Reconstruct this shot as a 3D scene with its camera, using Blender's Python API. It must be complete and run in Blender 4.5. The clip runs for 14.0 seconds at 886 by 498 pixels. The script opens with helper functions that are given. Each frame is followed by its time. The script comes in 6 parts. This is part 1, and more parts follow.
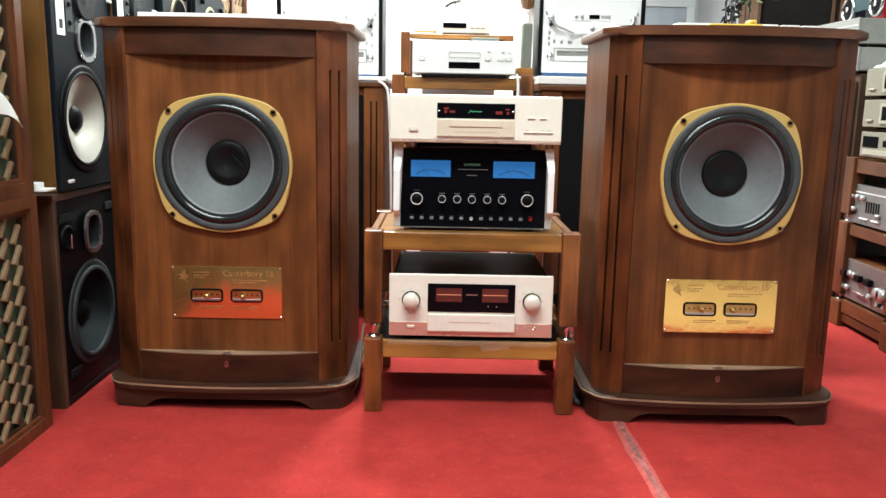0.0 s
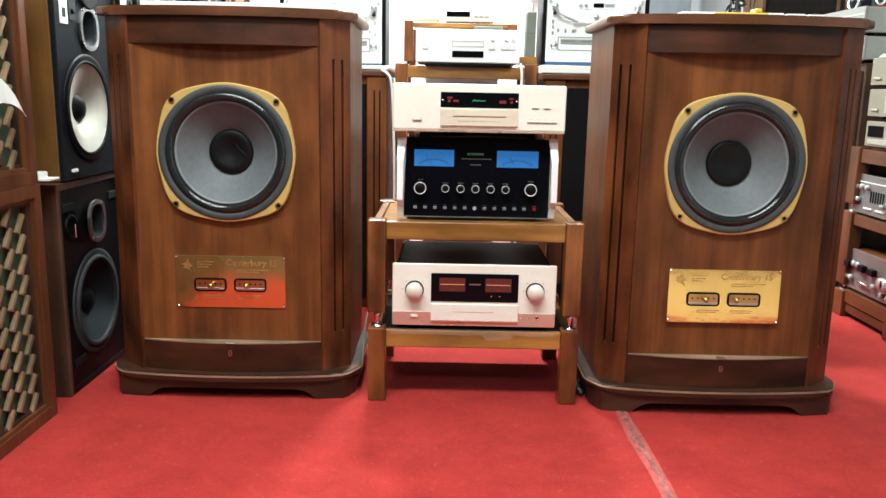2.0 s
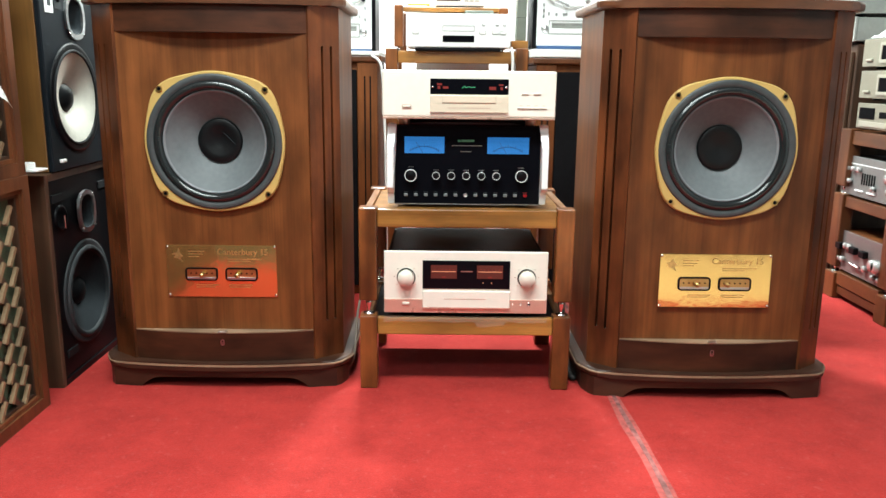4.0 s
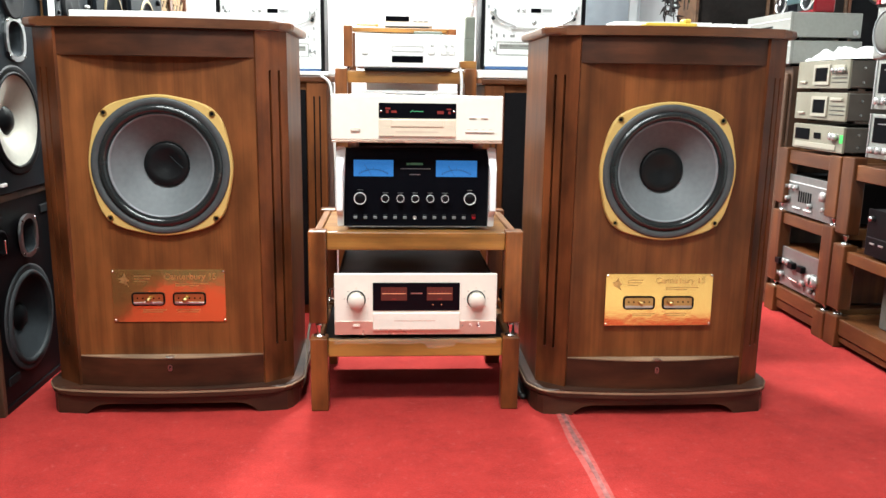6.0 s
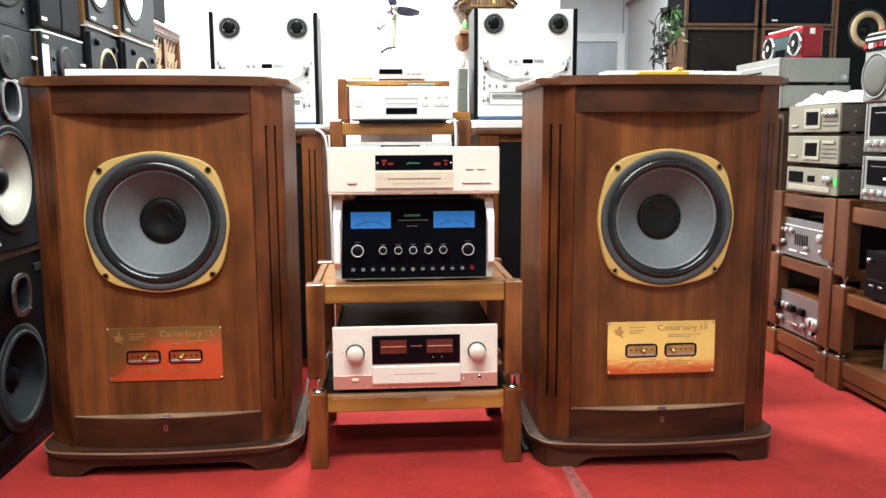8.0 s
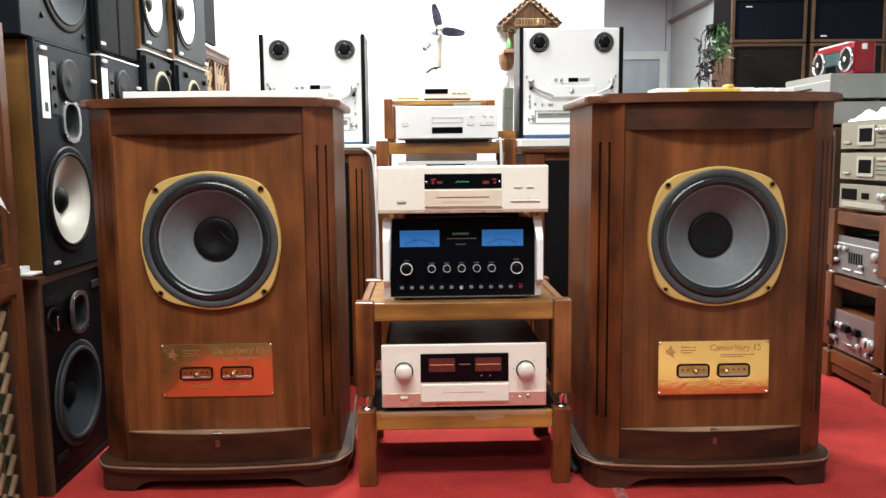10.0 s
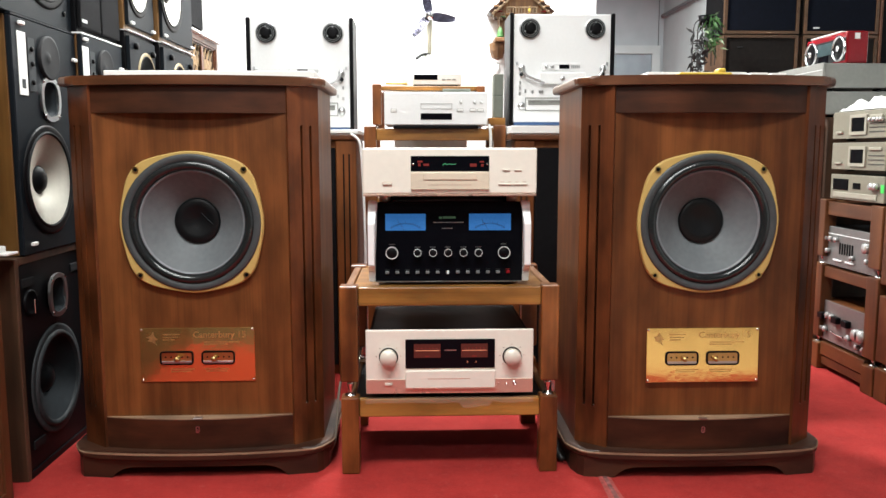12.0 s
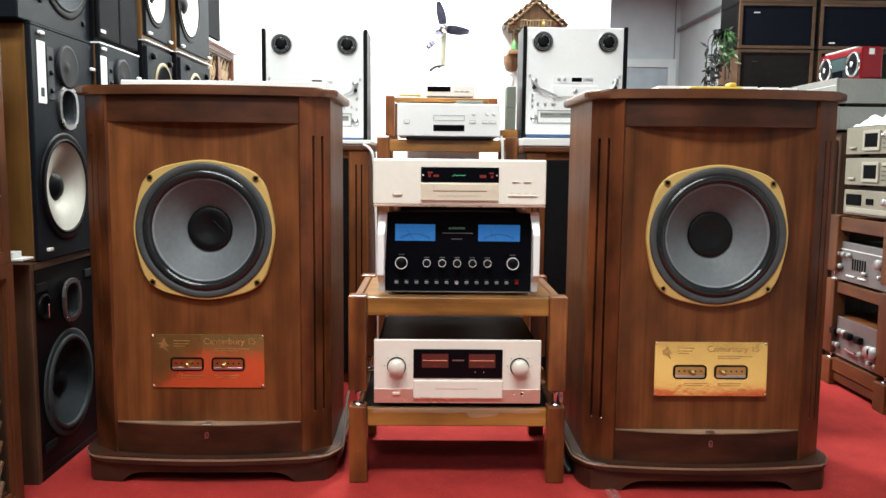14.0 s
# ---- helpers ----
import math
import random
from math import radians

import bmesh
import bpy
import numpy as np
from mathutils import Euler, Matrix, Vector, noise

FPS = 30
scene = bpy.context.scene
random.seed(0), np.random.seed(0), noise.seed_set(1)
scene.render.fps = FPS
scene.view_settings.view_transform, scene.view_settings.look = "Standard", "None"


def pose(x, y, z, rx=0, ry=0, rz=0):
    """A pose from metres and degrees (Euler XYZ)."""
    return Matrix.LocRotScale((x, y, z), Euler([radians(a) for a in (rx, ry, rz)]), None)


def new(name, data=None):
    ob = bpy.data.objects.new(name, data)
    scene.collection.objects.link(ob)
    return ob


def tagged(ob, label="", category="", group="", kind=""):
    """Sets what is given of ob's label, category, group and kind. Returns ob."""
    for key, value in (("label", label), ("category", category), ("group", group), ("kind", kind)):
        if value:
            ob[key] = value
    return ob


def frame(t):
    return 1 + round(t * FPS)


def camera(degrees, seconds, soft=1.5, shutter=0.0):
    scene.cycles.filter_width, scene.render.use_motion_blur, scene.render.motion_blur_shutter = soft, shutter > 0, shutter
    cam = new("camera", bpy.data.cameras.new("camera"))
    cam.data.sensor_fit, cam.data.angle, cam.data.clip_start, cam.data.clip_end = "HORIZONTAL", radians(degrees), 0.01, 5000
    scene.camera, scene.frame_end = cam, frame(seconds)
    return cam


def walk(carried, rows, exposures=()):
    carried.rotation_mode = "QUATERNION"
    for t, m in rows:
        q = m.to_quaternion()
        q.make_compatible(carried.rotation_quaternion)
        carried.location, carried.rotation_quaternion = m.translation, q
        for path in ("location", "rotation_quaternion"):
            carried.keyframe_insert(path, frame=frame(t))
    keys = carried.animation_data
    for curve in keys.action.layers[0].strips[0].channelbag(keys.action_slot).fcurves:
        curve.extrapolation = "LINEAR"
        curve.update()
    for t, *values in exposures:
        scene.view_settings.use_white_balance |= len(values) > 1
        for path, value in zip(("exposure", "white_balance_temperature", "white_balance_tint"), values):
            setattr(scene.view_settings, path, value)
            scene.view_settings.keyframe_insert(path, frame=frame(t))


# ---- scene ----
# ---------- camera and its walk ----------
cam = camera(58.29, 14.0)
ROWS = [
    # seconds, x, y, z, pitch, roll, yaw
    (0.0, 0.0000, 0.0000, 0.8866, -10.373, -1.110, -0.000),
    (0.5, -0.0027, -0.0002, 0.8867, -10.580, -1.222, -0.068),
    (1.0, -0.0021, 0.0024, 0.8863, -10.756, -1.305, 0.002),
    (1.5, -0.0029, -0.0017, 0.8874, -10.876, -1.283, 0.108),
    (2.0, -0.0011, 0.0008, 0.8869, -11.137, -1.133, 0.221),
    (2.5, -0.0008, 0.0032, 0.8864, -11.678, -1.052, 0.289),
    (3.0, 0.0002, 0.0056, 0.8856, -12.128, -1.168, 0.477),
    (5.5, 0.0217, -0.0017, 0.9310, -12.428, -0.011, -2.442),
    (6.0, 0.0201, -0.0058, 0.9340, -11.542, -0.834, -3.614),
    (6.5, 0.0225, 0.0030, 0.9313, -9.837, -1.247, -5.031),
    (7.0, 0.0235, 0.0089, 0.9311, -8.728, -0.150, -4.669),
    (9.5, -0.0208, 0.0165, 0.9582, -7.457, -0.025, -3.055),
    (10.0, -0.0197, 0.0101, 0.9401, -6.738, 0.557, -1.464),
    (10.5, -0.0134, 0.0194, 0.9246, -6.722, 0.154, -1.085),
    (11.0, -0.0162, 0.0249, 0.9208, -6.469, -0.084, -1.312),
    (11.5, -0.0113, 0.0318, 0.9153, -6.483, 0.122, -1.485),
    (12.0, -0.0035, 0.0443, 0.9026, -7.040, 0.029, -1.998),
    (12.5, 0.0040, 0.0398, 0.9035, -7.396, 0.093, -1.903),
    (13.0, 0.0040, 0.0335, 0.9046, -7.152, -0.107, -1.513),
    (13.5, 0.0063, 0.0298, 0.9043, -6.581, -0.441, -1.079),
    (14.0, 0.0111, 0.0301, 0.9026, -6.244, -0.560, -0.873),
]
EXPOSURES = [
    # seconds, stops, kelvin, tint
    (0.0, 0.05, 6430, 7), (0.5, 0.15, 6650, 12), (1.0, 0.06, 6480, 8), (2.0, 0.15, 6400, 6), (3.0, 0.31, 6330, 3), (5.5, 0.31, 6370, 6), (6.5, 0.37, 6530, 11), (7.0, 0.29, 6530, 11),
    (9.5, 0.0, 6500, 10), (10.1, -0.11, 6620, 13), (11.0, -0.12, 7050, 20), (12.0, -0.15, 6650, 13), (14.0, -0.17, 6480, 10)]
walk(cam, [(t, pose(x, y, z, 90 + p, r, w)) for t, x, y, z, p, r, w in ROWS], EXPOSURES)

# ---------- world and lamps ----------
world = bpy.data.worlds.new("world")
scene.world = world
world.use_nodes = True
wn = world.node_tree.nodes
sky = wn.new("ShaderNodeTexSky")
sky.sky_type = "NISHITA"
sky.sun_disc = False
sky.sun_elevation, sky.sun_rotation = radians(40), radians(200)
wn["Background"].inputs["Strength"].default_value = 0.1
world.node_tree.links.new(sky.outputs[0], wn["Background"].inputs["Color"])


def tube_lamp(x, y, z, length, power, along="x", color=(0.95, 1.0, 0.98), width=0.10):
    data = bpy.data.lights.new("tube_lamp", "AREA")
    data.shape, data.size, data.size_y = "RECTANGLE", length, width
    data.energy, data.color = power, color
    ob = new("tube_lamp", data)
    ob.matrix_world = pose(x, y, z, 0, 0, 0 if along == "x" else 90)
    return ob


# fluorescent tubes assumed under the shop's unseen ceiling
tube_lamp(-0.22, 0.75, 2.95, 2.2, 134, "x", width=0.55)
tube_lamp(-0.50, -1.30, 2.95, 1.5, 62, "x", width=0.50)
tube_lamp(-0.42, 2.70, 2.95, 1.4, 48, "y")
tube_lamp(-0.04, 4.15, 2.95, 0.75, 235, "x")
# unseen lamps added to fill the right side and brighten the far end
tube_lamp(2.2, 2.6, 2.95, 1.2, 6, "y")
tube_lamp(1.9, 7.5, 2.95, 2.0, 185)


# ---------- materials ----------
def mat_new(name):
    m = bpy.data.materials.new(name)
    m.use_nodes = True
    return m, m.node_tree.nodes, m.node_tree.links, m.node_tree.nodes["Principled BSDF"]


def plain(name, color, rough=0.5, metal=0.0, var=0.12, scale=30.0, bump=0.0, spec=0.5, coat=0.0, emit=None, strength=0.0):
    m, n, l, b = mat_new(name)
    tc = n.new("ShaderNodeTexCoord")
    no = n.new("ShaderNodeTexNoise")
    no.inputs["Scale"].default_value, no.inputs["Detail"].default_value = scale, 5
    l.new(tc.outputs["Object"], no.inputs["Vector"])
    no2 = n.new("ShaderNodeTexNoise")
    no2.inputs["Scale"].default_value, no2.inputs["Detail"].default_value = scale * 0.12, 3
    l.new(tc.outputs["Object"], no2.inputs["Vector"])
    add = n.new("ShaderNodeMath")
    add.operation = "ADD"
    l.new(no.outputs[0], add.inputs[0])
    l.new(no2.outputs[0], add.inputs[1])
    mr = n.new("ShaderNodeMapRange")
    mr.inputs[1].default_value, mr.inputs[2].default_value = 0.7, 1.3
    mr.inputs[3].default_value, mr.inputs[4].default_value = 1 - var, 1 + var
    l.new(add.outputs[0], mr.inputs[0])
    mx = n.new("ShaderNodeVectorMath")
    mx.operation = "SCALE"
    mx.inputs[0].default_value = color
    l.new(mr.outputs[0], mx.inputs["Scale"])
    l.new(mx.outputs[0], b.inputs["Base Color"])
    rr = n.new("ShaderNodeMapRange")
    rr.inputs[1].default_value, rr.inputs[2].default_value = 0.3, 0.7
    rr.inputs[3].default_value, rr.inputs[4].default_value = max(rough - 0.06, 0.02), min(rough + 0.06, 1)
    l.new(no2.outputs[0], rr.inputs[0])
    l.new(rr.outputs[0], b.inputs["Roughness"])
    b.inputs["Metallic"].default_value = metal
    b.inputs["Specular IOR Level"].default_value = spec
    b.inputs["Coat Weight"].default_value = coat
    b.inputs["Coat Roughness"].default_value = 0.15
    if bump:
        bp = n.new("ShaderNodeBump")
        bp.inputs["Strength"].default_value, bp.inputs["Distance"].default_value = bump, 0.002
        l.new(no.outputs[0], bp.inputs["Height"])
        l.new(bp.outputs[0], b.inputs["Normal"])
    if emit:
        b.inputs["Emission Color"].default_value = (*emit, 1)
        b.inputs["Emission Strength"].default_value = strength
    return m


def wood(name, dark, light, along="z", grain=60.0, rough=0.38, coat=0.15, figure=0.3, spec=0.5):
    """Veneer or solid wood: broad bands, fine pores and dark streaks that run along one axis."""
    m, n, l, b = mat_new(name)
    tc, info = n.new("ShaderNodeTexCoord"), n.new("ShaderNodeObjectInfo")
    off = n.new("ShaderNodeVectorMath")
    off.operation = "MULTIPLY_ADD"
    off.inputs[0].default_value = (7.0, 5.0, 3.0)
    l.new(info.outputs["Random"], off.inputs[1])
    l.new(tc.outputs["Object"], off.inputs[2])
    k = "xyz".index(along)

    def streak(scale, stretch, detail, distort=0.0):
        mp = n.new("ShaderNodeMapping")
        s = [scale] * 3
        s[k] = scale * stretch
        mp.inputs["Scale"].default_value = s
        l.new(off.outputs[0], mp.inputs["Vector"])
        no = n.new("ShaderNodeTexNoise")
        no.inputs["Scale"].default_value, no.inputs["Detail"].default_value = 1.0, detail
        no.inputs["Distortion"].default_value = distort
        l.new(mp.outputs[0], no.inputs["Vector"])
        return no.outputs[0]

    broad, fine, pores = streak(grain * 0.22, 0.05, 4, 0.6), streak(grain, 0.03, 6, 0.3), streak(grain * 6, 0.02, 2)
    mix = n.new("ShaderNodeMath")
    mix.operation = "MULTIPLY_ADD"
    mix.inputs[1].default_value = 0.55
    l.new(broad, mix.inputs[0])
    h = n.new("ShaderNodeMath")
    h.operation = "MULTIPLY"
    h.inputs[1].default_value = 0.45
    l.new(fine, h.inputs[0])
    l.new(h.outputs[0], mix.inputs[2])
    ramp = n.new("ShaderNodeValToRGB")
    e = ramp.color_ramp.elements
    e[0].position, e[0].color = 0.34, (*dark, 1)
    e[1].position, e[1].color = 0.66, (*light, 1)
    l.new(mix.outputs[0], ramp.inputs["Fac"])
    pr = n.new("ShaderNodeMapRange")
    pr.inputs[1].default_value, pr.inputs[2].default_value = 0.3, 0.5
    pr.inputs[3].default_value, pr.inputs[4].default_value = 0.87, 1.03
    l.new(pores, pr.inputs[0])
    sc = n.new("ShaderNodeVectorMath")
    sc.operation = "SCALE"
    l.new(ramp.outputs[0], sc.inputs[0])
    blotch = n.new("ShaderNodeTexNoise")
    bm_map = n.new("ShaderNodeMapping")
    bs = [13.0, 13.0, 13.0]
    bs[k] = 5.0
    bm_map.inputs["Scale"].default_value = bs
    l.new(off.outputs[0], bm_map.inputs["Vector"])
    l.new(bm_map.outputs[0], blotch.inputs["Vector"])
    blotch.inputs["Scale"].default_value, blotch.inputs["Detail"].default_value = 1.0, 5
    br = n.new("ShaderNodeMapRange")
    br.inputs[1].default_value, br.inputs[2].default_value = 0.32, 0.68
    br.inputs[3].default_value, br.inputs[4].default_value = 1 - figure, 1 + figure * 0.7
    l.new(blotch.outputs[0], br.inputs[0])
    pm = n.new("ShaderNodeMath")
    pm.operation = "MULTIPLY"
    l.new(pr.outputs[0], pm.inputs[0])
    l.new(br.outputs[0], pm.inputs[1])
    l.new(pm.outputs[0], sc.inputs["Scale"])
    l.new(sc.outputs[0], b.inputs["Base Color"])
    b.inputs["Roughness"].default_value = rough
    b.inputs["Specular IOR Level"].default_value = spec
    b.inputs["Coat Weight"].default_value = coat
    b.inputs["Coat Roughness"].default_value = 0.25
    bp = n.new("ShaderNodeBump")
    bp.inputs["Strength"].default_value, bp.inputs["Distance"].default_value = 0.15, 0.001
    l.new(pores, bp.inputs["Height"])
    l.new(bp.outputs[0], b.inputs["Normal"])
    return m


def carpet_mat():
    m, n, l, b = mat_new("red_carpet")
    tc = n.new("ShaderNodeTexCoord")

    def noise_at(scale, detail, rough=0.5):
        no = n.new("ShaderNodeTexNoise")
        no.inputs["Scale"].default_value, no.inputs["Detail"].default_value = scale, detail
        no.inputs["Roughness"].default_value = rough
        l.new(tc.outputs["Object"], no.inputs["Vector"])
        return no.outputs[0]

    pile, worn, dust = noise_at(190, 5, 0.8), noise_at(5.5, 12, 0.82), noise_at(42, 6, 0.75)
    ramp = n.new("ShaderNodeValToRGB")
    e = ramp.color_ramp.elements
    e[0].position, e[0].color = 0.39, (0.232, 0.0160, 0.0142, 1)
    e[1].position, e[1].color = 0.61, (0.425, 0.0345, 0.0290, 1)
    s = n.new("ShaderNodeMath")
    s.operation = "MULTIPLY_ADD"
    s.inputs[1].default_value = 0.55
    l.new(worn, s.inputs[0])
    h = n.new("ShaderNodeMath")
    h.operation = "MULTIPLY"
    h.inputs[1].default_value = 0.45
    l.new(pile, h.inputs[0])
    l.new(h.outputs[0], s.inputs[2])
    l.new(s.outputs[0], ramp.inputs["Fac"])
    lint = n.new("ShaderNodeMapRange")
    lint.inputs[1].default_value, lint.inputs[2].default_value = 0.57, 0.72
    lint.inputs[3].default_value, lint.inputs[4].default_value = 0.0, 0.5
    l.new(dust, lint.inputs[0])
    mx = n.new("ShaderNodeMix")
    mx.data_type = "RGBA"
    l.new(lint.outputs[0], mx.inputs["Factor"])
    l.new(ramp.outputs[0], mx.inputs["A"])
    mx.inputs["B"].default_value = (0.45, 0.11, 0.10, 1)
    l.new(mx.outputs["Result"], b.inputs["Base Color"])
    b.inputs["Roughness"].default_value = 0.85
    b.inputs["Specular IOR Level"].default_value = 0.12
    b.inputs["Sheen Weight"].default_value = 0.05
    b.inputs["Sheen Tint"].default_value = (1.0, 0.5, 0.5, 1)
    bp = n.new("ShaderNodeBump")
    bp.inputs["Strength"].default_value, bp.inputs["Distance"].default_value = 0.5, 0.004
    l.new(pile, bp.inputs["Height"])
    l.new(bp.outputs[0], b.inputs["Normal"])
    return m


CARPET = carpet_mat()
SEAM = plain("carpet_seam", (0.25, 0.085, 0.078), 0.9, var=0.7, scale=45, bump=0.4)
SEAM_EDGE = plain("worn_carpet_edge", (0.36, 0.064, 0.055), 0.9, var=0.45, scale=60, bump=0.5)
WALNUT = wood("walnut_veneer", (0.072, 0.0210, 0.0062), (0.187, 0.0625, 0.0175), "z", 30, 0.42, 0.05, 0.36, 0.3)
WALNUT_DARK = wood("dark_walnut", (0.0205, 0.0064, 0.0030), (0.062, 0.0195, 0.0080), "x", 20, 0.46, 0.02, 0.75, 0.3)
WALNUT_SOLID = wood("solid_walnut", (0.056, 0.0150, 0.0050), (0.142, 0.041, 0.0122), "z", 24, 0.40, 0.06, 0.6, 0.3)
WALNUT_TOP = wood("walnut_top", (0.072, 0.024, 0.010), (0.165, 0.060, 0.024), "x", 40, 0.34, 0.12, 0.4)
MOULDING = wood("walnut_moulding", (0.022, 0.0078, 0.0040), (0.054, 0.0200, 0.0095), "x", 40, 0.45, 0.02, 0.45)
# pale tone for the moulding's painted highlight, also on the ledge
PALE_EDGE = wood("worn_edge", (0.16, 0.095, 0.056), (0.31, 0.20, 0.125), "x", 40, 0.55, 0.0, 0.5)
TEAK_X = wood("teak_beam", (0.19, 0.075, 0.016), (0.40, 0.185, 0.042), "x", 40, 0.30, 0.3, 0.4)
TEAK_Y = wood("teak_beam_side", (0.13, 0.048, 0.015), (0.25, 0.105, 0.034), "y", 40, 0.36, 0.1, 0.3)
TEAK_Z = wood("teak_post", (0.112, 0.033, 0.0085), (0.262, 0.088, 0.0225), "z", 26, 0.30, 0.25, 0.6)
# teak of the side racks, darkened to carry the shade they stand in
RACK_SHADED_X = wood("shaded_rack_beam", (0.060, 0.0180, 0.0054), (0.132, 0.045, 0.0125), "x", 30, 0.38, 0.08, 0.4)
RACK_SHADED_Z = wood("shaded_rack_post", (0.058, 0.0178, 0.0052), (0.130, 0.044, 0.0122), "z", 28, 0.38, 0.08, 0.4)
OAK_Z = wood("golden_oak_side", (0.088, 0.038, 0.008), (0.165, 0.078, 0.018), "z", 26, 0.45, 0.05, 0.25)
BROWN_Z = wood("brown_wood", (0.040, 0.019, 0.010), (0.095, 0.047, 0.024), "z", 40, 0.5, 0.05, 0.3)
MAHOGANY = wood("mahogany_frame", (0.066, 0.021, 0.008), (0.155, 0.054, 0.020), "z", 40, 0.38, 0.1, 0.35)
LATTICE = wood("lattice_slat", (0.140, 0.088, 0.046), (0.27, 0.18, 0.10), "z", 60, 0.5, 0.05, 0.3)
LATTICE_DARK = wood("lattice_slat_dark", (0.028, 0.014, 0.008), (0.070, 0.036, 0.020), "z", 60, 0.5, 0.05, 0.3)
GREEN_CLOTH = plain("green_cloth", (0.055, 0.085, 0.048), 0.95, var=0.3, scale=300, bump=0.4)
BEZEL = plain("gold_bezel", (0.50, 0.335, 0.108), 0.45, var=0.06, scale=25)
BLACK = plain("black_lacquer", (0.0035, 0.0035, 0.0044), 0.45, var=0.3, scale=20, spec=0.10)
BLACK_MATT = plain("black_paint", (0.007, 0.0075, 0.009), 0.7, var=0.25, scale=40, bump=0.1, spec=0.25)
BAFFLE_GREY = plain("blue_black_baffle", (0.0060, 0.0088, 0.0120), 0.5, var=0.2, scale=30, bump=0.08, spec=0.12)
RIM_WOOD = wood("pale_rim", (0.070, 0.036, 0.019), (0.135, 0.074, 0.040), "x", 50, 0.5, 0.0)
GRILLE = plain("black_grille_cloth", (0.006, 0.006, 0.007), 0.95, var=0.35, scale=400, bump=0.5, spec=0.12)
RUBBER = plain("black_rubber", (0.014, 0.0165, 0.0175), 0.18, var=0.2, scale=20, spec=0.6)
GASKET = plain("grey_gasket", (0.026, 0.030, 0.033), 0.6, var=0.15, scale=60, spec=0.25)
CONE = plain("grey_paper_cone", (0.122, 0.134, 0.142), 0.6, var=0.12, scale=70, bump=0.08, spec=0.3)
# lighter copy of the gasket grey, with the light on the driver's ring in it
DRIVER_GASKET = plain("lit_driver_gasket", (0.046, 0.052, 0.055), 0.5, var=0.2, scale=60)
CONE_RIM = plain("cone_edge", (0.19, 0.20, 0.215), 0.35, var=0.15, scale=40)
CAP = plain("dust_cap", (0.0022, 0.0030, 0.0040), 0.45, var=0.3, scale=22, spec=0.3, bump=0.5)
WHITE_CONE = plain("white_cone", (0.74, 0.72, 0.63), 0.6, var=0.06, scale=60, bump=0.1)
BLACK_CONE = plain("dark_cone", (0.022, 0.027, 0.031), 0.8, var=0.15, scale=60, spec=0.15)
BRASS = plain("polished_brass", (0.74, 0.47, 0.18), 0.10, 0.92, var=0.10, scale=9, bump=0.5)
BRASS_DULL = plain("aged_brass", (0.62, 0.44, 0.18), 0.3, 1.0, var=0.1, scale=60)
ENGRAVED = plain("engraving", (0.66, 0.43, 0.17), 0.34, 0.8, var=0.3, scale=120)
CHROME = plain("chrome", (0.78, 0.79, 0.80), 0.14, 1.0, var=0.04)
STEEL = plain("brushed_steel", (0.60, 0.61, 0.62), 0.32, 1.0, var=0.06)
SILVER_PAINT = plain("silver_aluminium", (0.27, 0.275, 0.255), 0.42, 0.3, var=0.08, scale=60)
WHITE_METAL = plain("pale_aluminium", (0.82, 0.83, 0.83), 0.40, 0.0, var=0.02, scale=80)
DECK = plain("beige_deck_metal", (0.205, 0.190, 0.145), 0.42, 0.1, var=0.06, scale=60)
DECK_PALE = plain("pale_deck_metal", (0.33, 0.31, 0.25), 0.36, 0.1, var=0.04, scale=90)
LOGO_GREEN = plain("pale_green_mark", (0.05, 0.12, 0.07), 0.4, emit=(0.12, 0.36, 0.20), strength=0.09)
BLADE = plain("dark_polished_blade", (0.17, 0.165, 0.21), 0.16, 0.9, var=0.5, scale=55)
METER_INK = plain("meter_ink", (0.005, 0.02, 0.06), 0.5)
CHAMPAGNE = plain("champagne_aluminium", (0.82, 0.785, 0.695), 0.42, 0.08, var=0.03, scale=60)
CHAMPAGNE_DARK = plain("champagne_shade", (0.66, 0.47, 0.38), 0.30, 0.6, var=0.03, scale=90)
CHAMPAGNE_GOLD = plain("satin_gold_drawer", (0.80, 0.70, 0.555), 0.38, 0.25, var=0.03, scale=70)
CHAMPAGNE_KNOB = plain("champagne_knob", (0.74, 0.69, 0.60), 0.35, 0.1, var=0.02)
GLASS_BLACK = plain("black_glass", (0.003, 0.0032, 0.005), 0.16, var=0.1, spec=0.10)
BLUE_METER = plain("blue_meter", (0.02, 0.08, 0.20), 0.2, var=0.2, scale=200, emit=(0.030, 0.205, 0.60), strength=0.50)
RED_GLOW = plain("red_display", (0.1, 0.01, 0.01), 0.4, emit=(1.0, 0.10, 0.07), strength=0.11)
DIM_METER = plain("dim_red_meter", (0.06, 0.015, 0.012), 0.35, emit=(0.35, 0.05, 0.03), strength=0.10)
GREEN_GLOW = plain("green_glow", (0.02, 0.2, 0.08), 0.4, emit=(0.10, 0.62, 0.30), strength=0.35)
WARM_GLOW = plain("warm_lamp_line", (0.5, 0.2, 0.1), 0.4, emit=(1.0, 0.36, 0.22), strength=0.45)
WHITE_WALL = plain("white_wall", (0.86, 0.86, 0.85), 0.85, var=0.02, scale=8, bump=0.05)
GREY_WALL = plain("grey_wall", (0.42, 0.475, 0.50), 0.8, var=0.06, scale=6, bump=0.1)
PIPE = plain("dark_grey_pipe", (0.16, 0.17, 0.175), 0.5)
PALE_WALL = plain("pale_wall", (0.50, 0.56, 0.565), 0.8, var=0.08, scale=5, bump=0.1)
